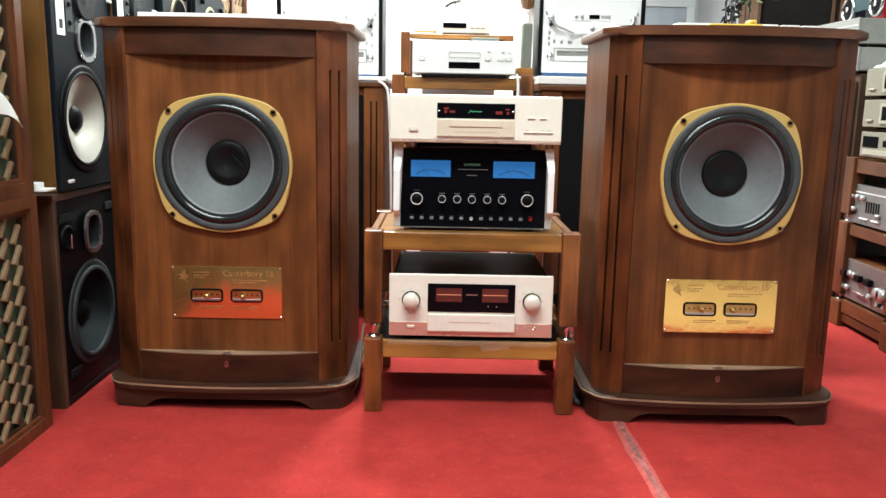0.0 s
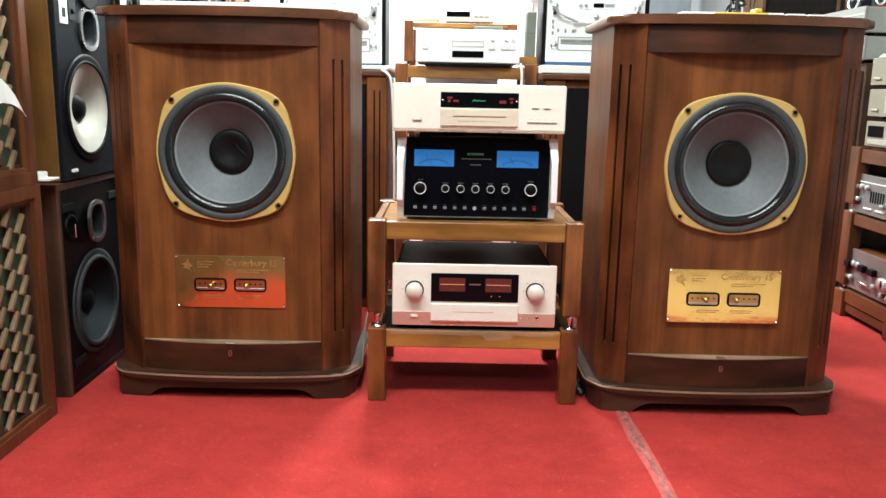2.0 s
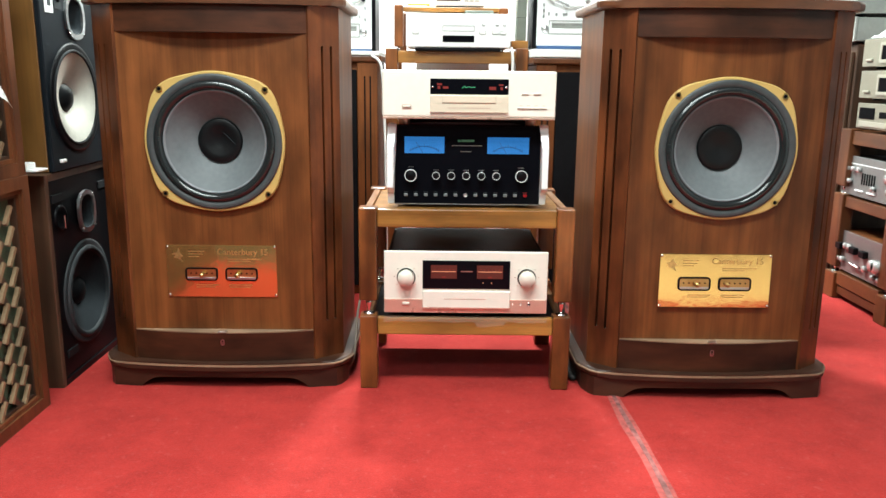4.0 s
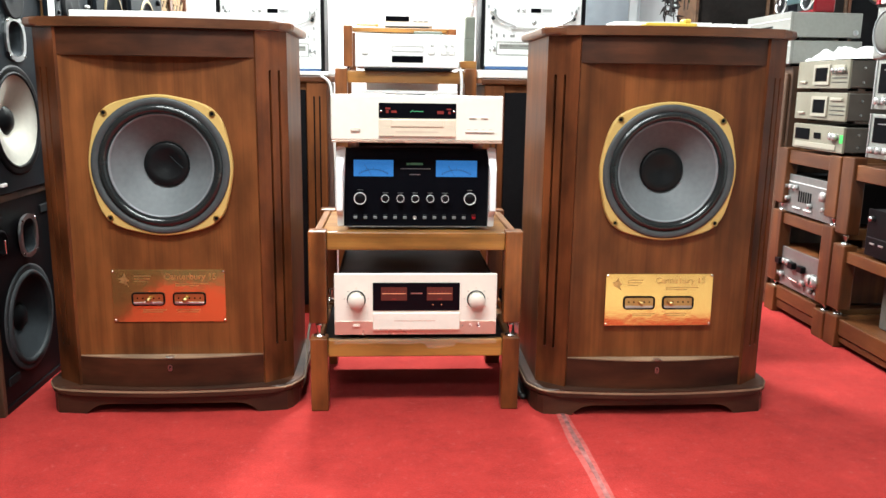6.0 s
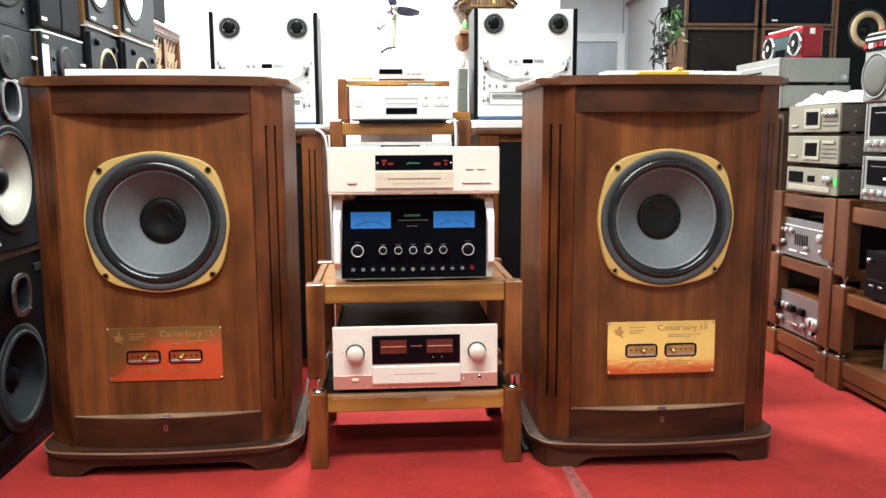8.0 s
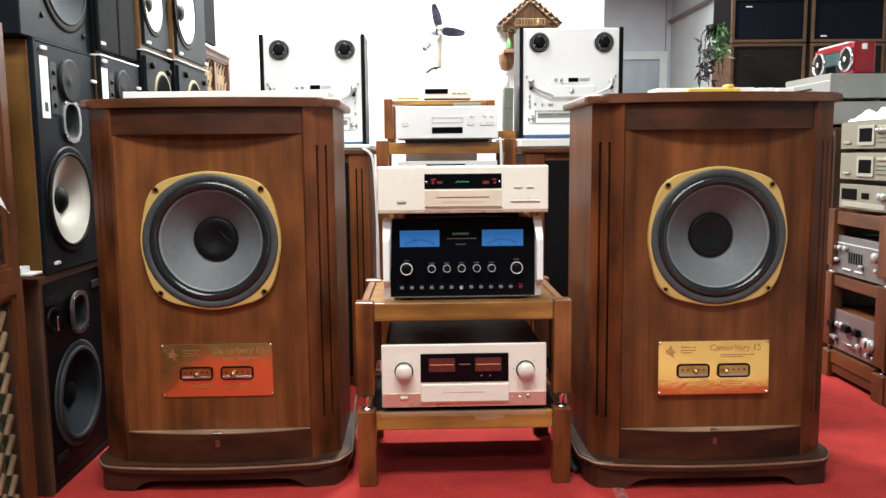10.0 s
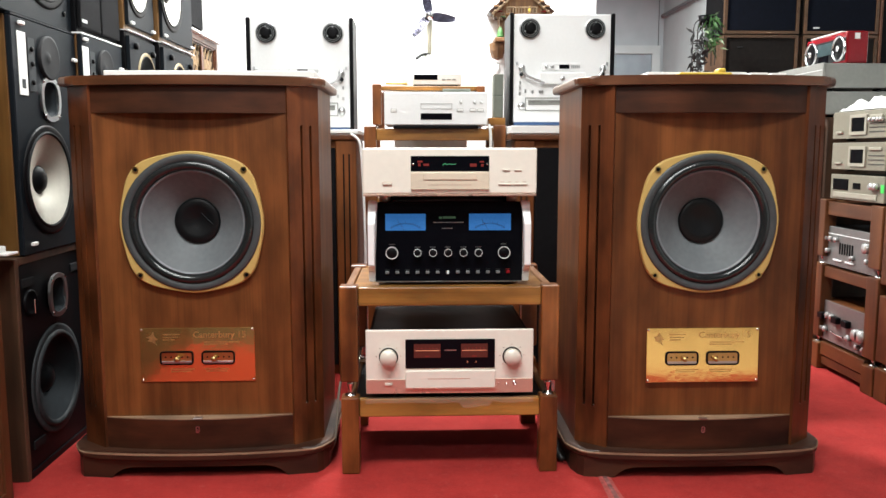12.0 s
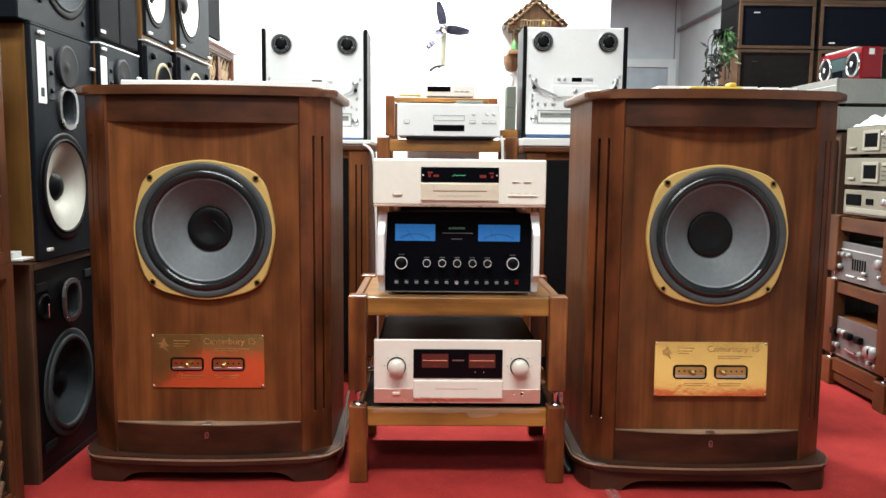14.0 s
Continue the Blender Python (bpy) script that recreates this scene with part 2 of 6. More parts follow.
BROWN_WALL = plain("brown_backdrop", (0.045, 0.030, 0.022), 0.6, var=0.2, scale=5)
FILM, fn_, fl_, fb_ = mat_new("clear_film")
fb_.inputs["Base Color"].default_value = (0.9, 0.8, 0.7, 1)
fb_.inputs["Roughness"].default_value = 0.12
fb_.inputs["Alpha"].default_value = 0.10
CREAM_WALL = plain("cream_wall", (0.66, 0.58, 0.44), 0.8, var=0.12, scale=3)
WHITE_PLASTIC = plain("white_plastic", (0.80, 0.80, 0.78), 0.4, var=0.03)
WHITE_PAPER = plain("white_paper", (0.82, 0.82, 0.80), 0.8, var=0.05)
YELLOW = plain("yellow_plastic", (0.62, 0.43, 0.06), 0.5)
RED_PLASTIC = plain("red_plastic", (0.22, 0.005, 0.010), 0.25, var=0.06)
GREEN_TAG = plain("green_tag", (0.05, 0.62, 0.10), 0.6)
GREY_GREEN = plain("grey_green_cover", (0.15, 0.165, 0.135), 0.6)
SILVER_KNOB = plain("bright_knob", (0.56, 0.56, 0.55), 0.22, 0.6)
DECK_CASE = plain("brown_grey_case", (0.075, 0.066, 0.056), 0.55)
RACK_SILVER = plain("darker_silver_front", (0.185, 0.185, 0.18), 0.34, 0.45, var=0.1, scale=60)
# silver darkened and reddened for the shade low inside the racks
SHADED_SILVER = plain("shaded_silver", (0.15, 0.125, 0.12), 0.4, 0.2, var=0.1, scale=80)
CREAM_MAST = plain("cream_mast", (0.42, 0.39, 0.30), 0.5)
CREAM_ROLL = plain("cream_roll", (0.50, 0.38, 0.22), 0.6)
MESH_GREY = plain("grey_mesh", (0.085, 0.085, 0.075), 0.7, bump=0.5, scale=400)
BLUE_STRIP = plain("blue_strip", (0.04, 0.10, 0.24), 0.5)
LEAF = plain("leaf_green", (0.045, 0.13, 0.035), 0.5, var=0.4, scale=20)
LEAF_PALE = plain("leaf_pale", (0.17, 0.24, 0.13), 0.5, var=0.3, scale=20)
CABLE = plain("grey_cable", (0.16, 0.125, 0.095), 0.5)
CABLE_BLACK = plain("black_cable", (0.02, 0.02, 0.02), 0.5)
GLASS_GREY = plain("grey_window_glass", (0.27, 0.325, 0.36), 0.15, var=0.25, scale=3)
GRILLE_BLUE = plain("blue_black_cloth", (0.0050, 0.0070, 0.0130), 0.95, var=0.3, scale=300, bump=0.4, spec=0.12)
GRILLE_BROWN = plain("brown_black_cloth", (0.016, 0.014, 0.013), 0.95, var=0.3, scale=300, bump=0.4, spec=0.12)
KHAKI = plain("dull_gold_rim", (0.24, 0.18, 0.085), 0.5, var=0.15, scale=40)
DECK_GLASS = plain("smoked_deck_window", (0.004, 0.0042, 0.005), 0.5, var=0.2, scale=40, spec=0.02)
TEAL = plain("teal_radio_dial", (0.020, 0.045, 0.050), 0.4, var=0.4, scale=60)
CLOCK_WOOD = wood("clock_wood", (0.085, 0.036, 0.012), (0.27, 0.130, 0.046), "z", 80, 0.5, 0.05)


# ---------- mesh helpers ----------
def thing(name, label, category, m, group=""):
    ob = new(name)
    ob.matrix_world = m
    return tagged(ob, label, category, group)


def part(name, bm, material, parent=None, label="", smooth=False):
    me = bpy.data.meshes.new(name)
    bmesh.ops.recalc_face_normals(bm, faces=bm.faces)
    if smooth:
        for f in bm.faces:
            f.smooth = True
    bm.to_mesh(me)
    bm.free()
    me.materials.append(material)
    ob = new(name, me)
    ob.parent = parent
    if label:
        ob["label"] = label
    return ob


def bm_box(bm, c, s, bev=0.0, seg=1):
    r = bmesh.ops.create_cube(bm, size=1.0, matrix=Matrix.Translation(c) @ Matrix.Diagonal((*s, 1)))
    if bev:
        es = {e for v in r["verts"] for e in v.link_edges}
        bmesh.ops.bevel(bm, geom=list(es), offset=bev, segments=seg, profile=0.5, affect="EDGES")


def box(name, lo, hi, material, parent=None, bev=0.002, label="", seg=1):
    bm = bmesh.new()
    c = [(a + b) / 2 for a, b in zip(lo, hi)]
    s = [abs(b - a) for a, b in zip(lo, hi)]
    bm_box(bm, c, s, min(bev, min(s) * 0.45), seg)
    return part(name, bm, material, parent, label)


def bm_lathe(bm, profile, at, axis="-y", seg=48, squash=(1, 1)):
    """profile: pairs of radius and height along the axis; closed round."""
    rot = {"-y": Matrix.Rotation(radians(90), 4, "X"), "z": Matrix.Identity(4), "x": Matrix.Rotation(radians(90), 4, "Y"), "-x": Matrix.Rotation(radians(-90), 4, "Y")}[axis]
    m = Matrix.Translation(at) @ rot
    rings = []
    for r, h in profile:
        if r < 1e-5:
            rings.append([bm.verts.new(m @ Vector((0, 0, h)))])
        else:
            rings.append([bm.verts.new(m @ Vector((r * squash[0] * math.cos(2 * math.pi * i / seg), r * squash[1] * math.sin(2 * math.pi * i / seg), h))) for i in range(seg)])
    for a, b in zip(rings, rings[1:]):
        for i in range(seg):
            j = (i + 1) % seg
            if len(a) == 1 and len(b) > 1:
                bm.faces.new((a[0], b[i], b[j]))
            elif len(b) == 1 and len(a) > 1:
                bm.faces.new((a[i], a[j], b[0]))
            elif len(a) > 1:
                bm.faces.new((a[i], a[j], b[j], b[i]))


def lathe(name, profile, at, material, parent=None, axis="-y", seg=48, label="", smooth=True, squash=(1, 1)):
    bm = bmesh.new()
    bm_lathe(bm, profile, at, axis, seg, squash)
    return part(name, bm, material, parent, label, smooth)


def disc_profile(r, h, bev=0.001):
    return [(0, 0), (r, 0), (r, h - bev), (r - bev, h), (0, h)]


def prism(name, outline, z0, z1, material, parent=None, bev=0.0, label="", seg=2):
    bm = bmesh.new()
    lo = [bm.verts.new((x, y, z0)) for x, y in outline]
    hi = [bm.verts.new((x, y, z1)) for x, y in outline]
    bm.faces.new(lo)
    bm.faces.new(hi)
    rim = []
    for i in range(len(outline)):
        j = (i + 1) % len(outline)
        bm.faces.new((lo[i], lo[j], hi[j], hi[i]))
        rim += [bm.edges.get((lo[i], lo[j])), bm.edges.get((hi[i], hi[j]))]
    if bev:
        bmesh.ops.bevel(bm, geom=rim, offset=bev, segments=seg, profile=0.5, affect="EDGES")
    return part(name, bm, material, parent, label)


def profile_y(name, outline, y0, y1, material, parent=None, bev=0.0, label=""):
    """A prism whose outline lies in x and z."""
    bm = bmesh.new()
    a = [bm.verts.new((x, y0, z)) for x, z in outline]
    b = [bm.verts.new((x, y1, z)) for x, z in outline]
    bm.faces.new(a)
    bm.faces.new(b)
    for i in range(len(outline)):
        j = (i + 1) % len(outline)
        bm.faces.new((a[i], a[j], b[j], b[i]))
    if bev:
        bmesh.ops.bevel(bm, geom=bm.edges[:], offset=bev, segments=2, profile=0.5, affect="EDGES")
    return part(name, bm, material, parent, label)


def ring_rect(name, lo, hi, w, y0, y1, material, parent=None, label="", r=0.0):
    """A frame of four mitred bars round an opening, in x and z, as one mesh."""
    bm = bmesh.new()
    def loop(d, y):
        x0, z0, x1, z1, q = lo[0] + d, lo[1] + d, hi[0] - d, hi[1] - d, max(r - d, 0.0)
        if q <= 0:
            pts = [(x0, z0), (x1, z0), (x1, z1), (x0, z1)]
            if r > 0:
                pts = [p for p in pts for _ in range(4)]
        else:
            pts = []
            for cx, cz, a0 in ((x0 + q, z0 + q, 180), (x1 - q, z0 + q, 270), (x1 - q, z1 - q, 0), (x0 + q, z1 - q, 90)):
                pts += [(cx + q * math.cos(radians(a0 + 30 * i)), cz + q * math.sin(radians(a0 + 30 * i))) for i in range(4)]
        return [bm.verts.new((x, y, z)) for x, z in pts]
    loops = [loop(0, y1), loop(0, y0), loop(w, y0), loop(w, y1)]
    n = len(loops[0])
    for a, b in zip(loops, loops[1:] + loops[:1]):
        for i in range(n):
            j = (i + 1) % n
            try:
                bm.faces.new((a[i], a[j], b[j], b[i]))
            except ValueError:
                pass
    bmesh.ops.remove_doubles(bm, verts=bm.verts, dist=1e-6)
    return part(name, bm, material, parent, label)


def drill(ob, holes):
    """Cuts round or upright oval holes, (x, z, radius, depth, squash), into a part from its -y side."""
    cut = bmesh.new()
    for x, z, r, d, q in holes:
        bm_lathe(cut, [(0, -d), (r, -d), (r, 0.05), (0, 0.05)], (x, min(v.co.y for v in ob.data.vertices), z), "-y", 48, (1, q))
    bmesh.ops.recalc_face_normals(cut, faces=cut.faces)
    me = bpy.data.meshes.new("cutter")
    cut.to_mesh(me)
    cut.free()
    tool = new("cutter", me)
    mod = ob.modifiers.new("holes", "BOOLEAN")
    mod.operation, mod.object, mod.solver = "DIFFERENCE", tool, "EXACT"
    keep, ob.parent = ob.parent, None
    done = bpy.data.meshes.new_from_object(ob.evaluated_get(bpy.context.evaluated_depsgraph_get()))
    ob.modifiers.clear()
    ob.data = done
    ob.parent = keep
    bpy.data.objects.remove(tool)
    return ob


def tube(name, pts, radius, material, parent=None, label="", seg=8):
    cu = bpy.data.curves.new(name, "CURVE")
    cu.dimensions, cu.bevel_depth, cu.bevel_resolution = "3D", radius, 3
    sp = cu.splines.new("NURBS")
    sp.points.add(len(pts) - 1)
    for p, q in zip(sp.points, pts):
        p.co = (*q, 1)
    sp.use_endpoint_u, sp.order_u = True, 3
    tmp = bpy.data.objects.new(name, cu)
    me = bpy.data.meshes.new_from_object(tmp)
    bpy.data.objects.remove(tmp)
    me.materials.clear()
    me.materials.append(material)
    for f in me.polygons:
        f.use_smooth = True
    ob = new(name, me)
    ob.parent = parent
    if label:
        ob["label"] = label
    return ob


def lettering(name, words, size, at, material, parent, rx=90, rz=0, align="LEFT", extrude=0.0003):
    cu = bpy.data.curves.new(name, "FONT")
    cu.body, cu.size, cu.extrude, cu.align_x, cu.offset = words, size, extrude, align, size * 0.012
    tmp = bpy.data.objects.new(name, cu)
    me = bpy.data.meshes.new_from_object(tmp)
    bpy.data.objects.remove(tmp)
    me.transform(pose(*at, rx, 0, rz))
    me.materials.clear()
    me.materials.append(material)
    ob = new(name, me)
    ob.parent = parent
    return ob


# ---------- the shop's shell ----------
def slab(name, lo, hi, material, label=""):
    return tagged(box(name, lo, hi, material, None, 0), label, "", "", "structure")


# two unseen floor pieces, added only for the brass plates to reflect
tagged(box("floor_reflect_dark", (-1.9, -3.6, -0.12), (3.3, 0.75, -0.004), BROWN_WALL, None, 0), "unseen dark floor, added to darken the left brass plate's reflection", "floor", "", "structure")
tagged(box("floor_reflect_pale", (0.62, -1.2, -0.003), (2.6, 0.751, 0.001), CREAM_WALL, None, 0), "unseen cream floor, added to brighten the right brass plate's reflection", "floor", "", "structure")
tagged(box("floor", (-1.9, 0.752, -0.12), (3.3, 10.3, 0.0), CARPET, None, 0), "red carpet floor with short worn pile", "floor", "", "structure")
tagged(box("ceiling", (-1.9, -3.6, 3.1), (3.3, 10.3, 3.25), GREY_WALL, None, 0), "plain grey ceiling", "ceiling", "", "structure")
slab("wall_left", (-1.9, -3.6, 0), (-1.72, 10.3, 3.1), BROWN_WALL)
slab("wall_right", (3.1, -3.6, 0), (3.3, 10.1, 3.1), PALE_WALL, "pale grey side wall of the shop")
slab("wall_far", (-1.72, 10.1, 0), (3.3, 10.3, 3.1), GREY_WALL, "grey end wall of the shop")
# unseen walls, made brown as a dark reflection for the left brass plate
slab("wall_behind", (0.2, -3.6, 0), (3.1, -3.45, 3.1), BROWN_WALL)
slab("wall_behind_left", (-1.72, -3.6, 0), (0.2, -3.45, 3.1), BROWN_WALL)
slab("wall_partition", (-1.72, 4.6, 0), (1.015, 4.72, 3.1), WHITE_WALL, "bright white partition wall behind the equipment")

# carpet seam, slightly wavy
def carpet_line(name, label, x_at, y0, y1, half, material, rise, n=60):
    """A low, slightly wavy ribbon lying on the carpet; x_at gives its middle at each y."""
    bm = bmesh.new()
    rows = []
    for i in range(n):
        y = y0 + (y1 - y0) * i / (n - 1)
        cx = x_at(y) + 0.0015 * math.sin(y * 5.0) + 0.0015 * math.sin(y * 11.0 + 1)
        w = half * (1 + 0.10 * math.sin(y * 17) + 0.14 * noise.noise((y * 31, half * 90, 0)))
        rows.append([bm.verts.new((cx + d * w, y, z)) for d, z in ((-1, 0.0004), (-0.6, rise), (0.6, rise), (1, 0.0004))])
    for a, b in zip(rows, rows[1:]):
        for i in range(3):
            bm.faces.new((a[i], a[i + 1], b[i + 1], b[i]))
    return tagged(part(name, bm, material), label, "", "", "structure")


carpet_line("carpet_seam", "pale worn seam between two carpet widths", lambda y: 0.521, 3.9, 0.77, 0.0195, SEAM_EDGE, 0.0022)
carpet_line("carpet_seam_joint", "grey dusty joint in the middle of the seam", lambda y: 0.5225, 3.9, 0.77, 0.0085, SEAM, 0.0034)


# ---------- the pair of large walnut loudspeakers ----------
def bow(half, depth, n=16, y=0.0):
    """Points of a shallow arc from -half to half, bulging towards the viewer."""
    return [(-half + 2 * half * i / n, y - depth * (1 - (2 * i / n - 1) ** 2)) for i in range(n + 1)]


def driver(parent, at, creased):
    """A fifteen-inch driver: bezel, gasket, roll surround, cone, cap and four screws."""
    x, y, z = at
    bm = bmesh.new()
    n = 96
    loops = []
    for scale, h in ((1.0, 0.0), (1.0, 0.010), (0.985, 0.0135), (0.0, 0.0135), (0.0, 0.0)):
        lp = []
        for i in range(n):
            a = 2 * math.pi * i / n
            r = 0.1930 + 0.0185 * abs(math.sin(2 * a)) ** 4.5
            r = r * scale if scale else 0.183
            lp.append(bm.verts.new((x + r * math.cos(a), y - h, z + r * math.sin(a))))
        loops.append(lp)
    for a, b in zip(loops, loops[1:]):
        for i in range(n):
            j = (i + 1) % n
            bm.faces.new((a[i], a[j], b[j], b[i]))
    unit = part("driver_bezel", bm, BEZEL, parent, "matt gold driver bezel with four corner lugs")
    lathe("gasket", [(0.1862, 0.004), (0.1858, 0.0155), (0.182, 0.018), (0.168, 0.017), (0.164, 0.012)], at, DRIVER_GASKET, unit, seg=72)
    roll = [(0.168, 0.010)] + [(0.1555 + 0.0125 * math.cos(radians(a)), 0.010 + 0.013 * math.sin(radians(a))) for a in range(10, 180, 17)] + [(0.142, 0.010)]
    lathe("surround", roll, at, RUBBER, unit, seg=72, label="glossy black roll surround")
    lathe("cone_rim", [(0.1425, 0.008), (0.1415, 0.0125), (0.1385, 0.0120), (0.136, 0.006)], at, CONE_RIM, unit, seg=72)
    cone = [(0.1395, 0.010)] + [(0.1395 - 0.0785 * k / 8, 0.010 - 0.062 * (k / 8) ** 0.92) for k in range(1, 9)]
    lathe("cone", cone, at, CONE, unit, seg=72, label="grey paper cone")
    lathe("dust_cap", [(0.0630, -0.056), (0.0620, -0.0445), (0.058, -0.0415), (0.040, -0.0440), (0.018, -0.050), (0, -0.053)], at, CAP, unit, seg=40)
    if creased:
        # the fold's highlight is put into the tube's lighter colour
        tube("cap_crease", [(x - 0.003, y + 0.0505, z + 0.030), (x + 0.012, y + 0.0490, z + 0.022), (x + 0.026, y + 0.0462, z + 0.005), (x + 0.044, y + 0.0432, z - 0.010)], 0.0010, BLACK_CONE, unit, "raised crease across the cap, lighter for its highlight")
    for sx in (-1, 1):
        for sz in (-1, 1):
            sc = lathe("screw", [(0, 0.0128), (0.0085, 0.0128), (0.0085, 0.0165), (0.0055, 0.0165), (0.0050, 0.0125), (0, 0.0125)], (x + sx * 0.143, y, z + sz * 0.143), BRASS_DULL, unit, seg=16, smooth=False)
            lathe("screw_head", disc_profile(0.0048, 0.0035), (x + sx * 0.143, y - 0.0128, z + sz * 0.143), BLACK, sc, seg=12, smooth=False)
    return unit


def plaque(parent, peg_a, peg_b, lean=0.0):
    hx, z0, z1, y = 0.1565, 0.266, 0.418, -0.003
    pl = box("brass_plate", (-hx, y, z0), (hx, 0.0005, z1), BRASS, parent, 0.0006, "polished brass plate with engraved lettering")
    for sx in (-0.152, 0.152):
        for z in (0.271, 0.413):
            lathe("plate_screw", [(0, 0), (0.0038, 0), (0.0034, 0.0014), (0, 0.0022)], (sx, y, z), CHROME, pl, seg=12)
    for cx, peg in ((-0.058, peg_a), (0.056, peg_b)):
        lo, hi = (cx - 0.046, 0.314), (cx + 0.046, 0.353)
        fr = ring_rect("switch_frame", lo, hi, 0.0045, y - 0.0035, 0.0, BLACK, pl, "black rounded switch frame", 0.010)
        box("switch_plate", (lo[0] + 0.003, y - 0.0012, lo[1] + 0.003), (hi[0] - 0.003, y - 0.0002, hi[1] - 0.003), BRASS_DULL, fr, 0.0)
        box("switch_ledge", (lo[0] + 0.005, y - 0.003, lo[1] + 0.004), (hi[0] - 0.005, y - 0.0012, lo[1] + 0.011), STEEL, fr, 0.0006)
        for i in range(5):
            lathe("contact_hole", [(0.0024, 0), (0.0024, 0.0014), (0, 0.0014)], (cx - 0.030 + 0.015 * i, y - 0.0012, 0.336), BLACK, fr, seg=10, smooth=False)
        bm = bmesh.new()
        bm_lathe(bm, [(0, 0), (0.0058, 0), (0.0058, 0.008), (0.004, 0.009), (0.004, 0.015), (0.0065, 0.016), (0.0065, 0.021), (0, 0.022)], (cx - 0.030 + 0.015 * peg, y - 0.001, 0.334), "-y", 14)
        part("contact_peg", bm, BRASS_DULL, fr, "small turned brass peg", True)
    pl.matrix_local = pose(0, -0.0045 if lean else 0, 0.342, -lean) @ pose(0, 0, -0.342)
    lettering("engraved_words", "Canterbury 15", 0.0245, (-0.012, y - 0.0002, 0.3905), ENGRAVED, pl)
    # small print, too fine to read, and the shield-like mark
    for z, x0, x1 in ((0.3765, 0.018, 0.115), (0.3705, 0.018, 0.082), (0.300, -0.075, -0.010), (0.294, -0.075, -0.020), (0.300, 0.018, 0.085), (0.294, 0.022, 0.08), (0.3985, -0.094, -0.048), (0.3905, -0.094, -0.052), (0.3835, -0.094, -0.062)):
        box("small_print", (x0, y - 0.0003, z), (x1, y, z + 0.0028), ENGRAVED, pl, 0)
    bm = bmesh.new()
    mark = [(-0.140, 0.392), (-0.128, 0.396), (-0.120, 0.408), (-0.117, 0.396), (-0.108, 0.386), (-0.116, 0.383), (-0.110, 0.368), (-0.122, 0.378), (-0.136, 0.382), (-0.130, 0.388)]
    vs = [bm.verts.new((px, y - 0.0003, pz)) for px, pz in mark]
    bm.faces.new(vs)
    part("mark", bm, ENGRAVED, pl)
    return pl


def pillar(parent, side):
    """A solid front corner post with two vertical slots cut through it."""
    xi, yi, xo, yo = 0.2625, -0.007, 0.3378, 0.0525
    def at(u, back=0.0):
        return (side * (xi + (xo - xi) * u - back * 0.62), yi + (yo - yi) * u + back * 0.785)
    us, zs = (0.0, 0.405, 0.480, 0.700, 0.775, 1.0), (0.0795, 0.191, 0.971, 1.075)
    bm = bmesh.new()
    seen = {}

    def v(i, k, back):
        if (i, k, back) not in seen:
            seen[(i, k, back)] = bm.verts.new((*at(us[i], 0.014 * back), zs[k]))
        return seen[(i, k, back)]

    def solid(i, k):
        return 0 <= i < 5 and 0 <= k < 3 and not (k == 1 and i in (1, 3))

    for i in range(5):
        for k in range(3):
            if not solid(i, k):
                continue
            for back in (0, 1):
                bm.faces.new((v(i, k, back), v(i + 1, k, back), v(i + 1, k + 1, back), v(i, k + 1, back)))
            for di, dk, p, q in ((-1, 0, (i, k), (i, k + 1)), (1, 0, (i + 1, k), (i + 1, k + 1)), (0, -1, (i, k), (i + 1, k)), (0, 1, (i, k + 1), (i + 1, k + 1))):
                if not solid(i + di, k + dk):
                    bm.faces.new((v(*p, 0), v(*q, 0), v(*q, 1), v(*p, 1)))
    bmesh.ops.recalc_face_normals(bm, faces=bm.faces[:])
    post = part("corner_post", bm, WALNUT_SOLID, parent, "dark walnut corner post with two slots")
    bm = bmesh.new()
    o = [at(0.36, 0.0145), at(0.83, 0.0145), at(0.83, 0.018), at(0.36, 0.018)]
    lo = [bm.verts.new((x, y, 0.15)) for x, y in o]
    hi = [bm.verts.new((x, y, 1.0)) for x, y in o]
    bm.faces.new(lo)
    bm.faces.new(hi)
    for i in range(4):
        j = (i + 1) % 4
        bm.faces.new((lo[i], lo[j], hi[j], hi[i]))
    part("slot_lining", bm, BLACK, post)
    for u in (0.4425, 0.7375):
        px, py = at(u, 0.004)
        lathe("slot_pin", [(0, 0), (0.0028, 0), (0.0022, 0.004), (0, 0.005)], (px, py, 0.193), CHROME, post, seg=8)


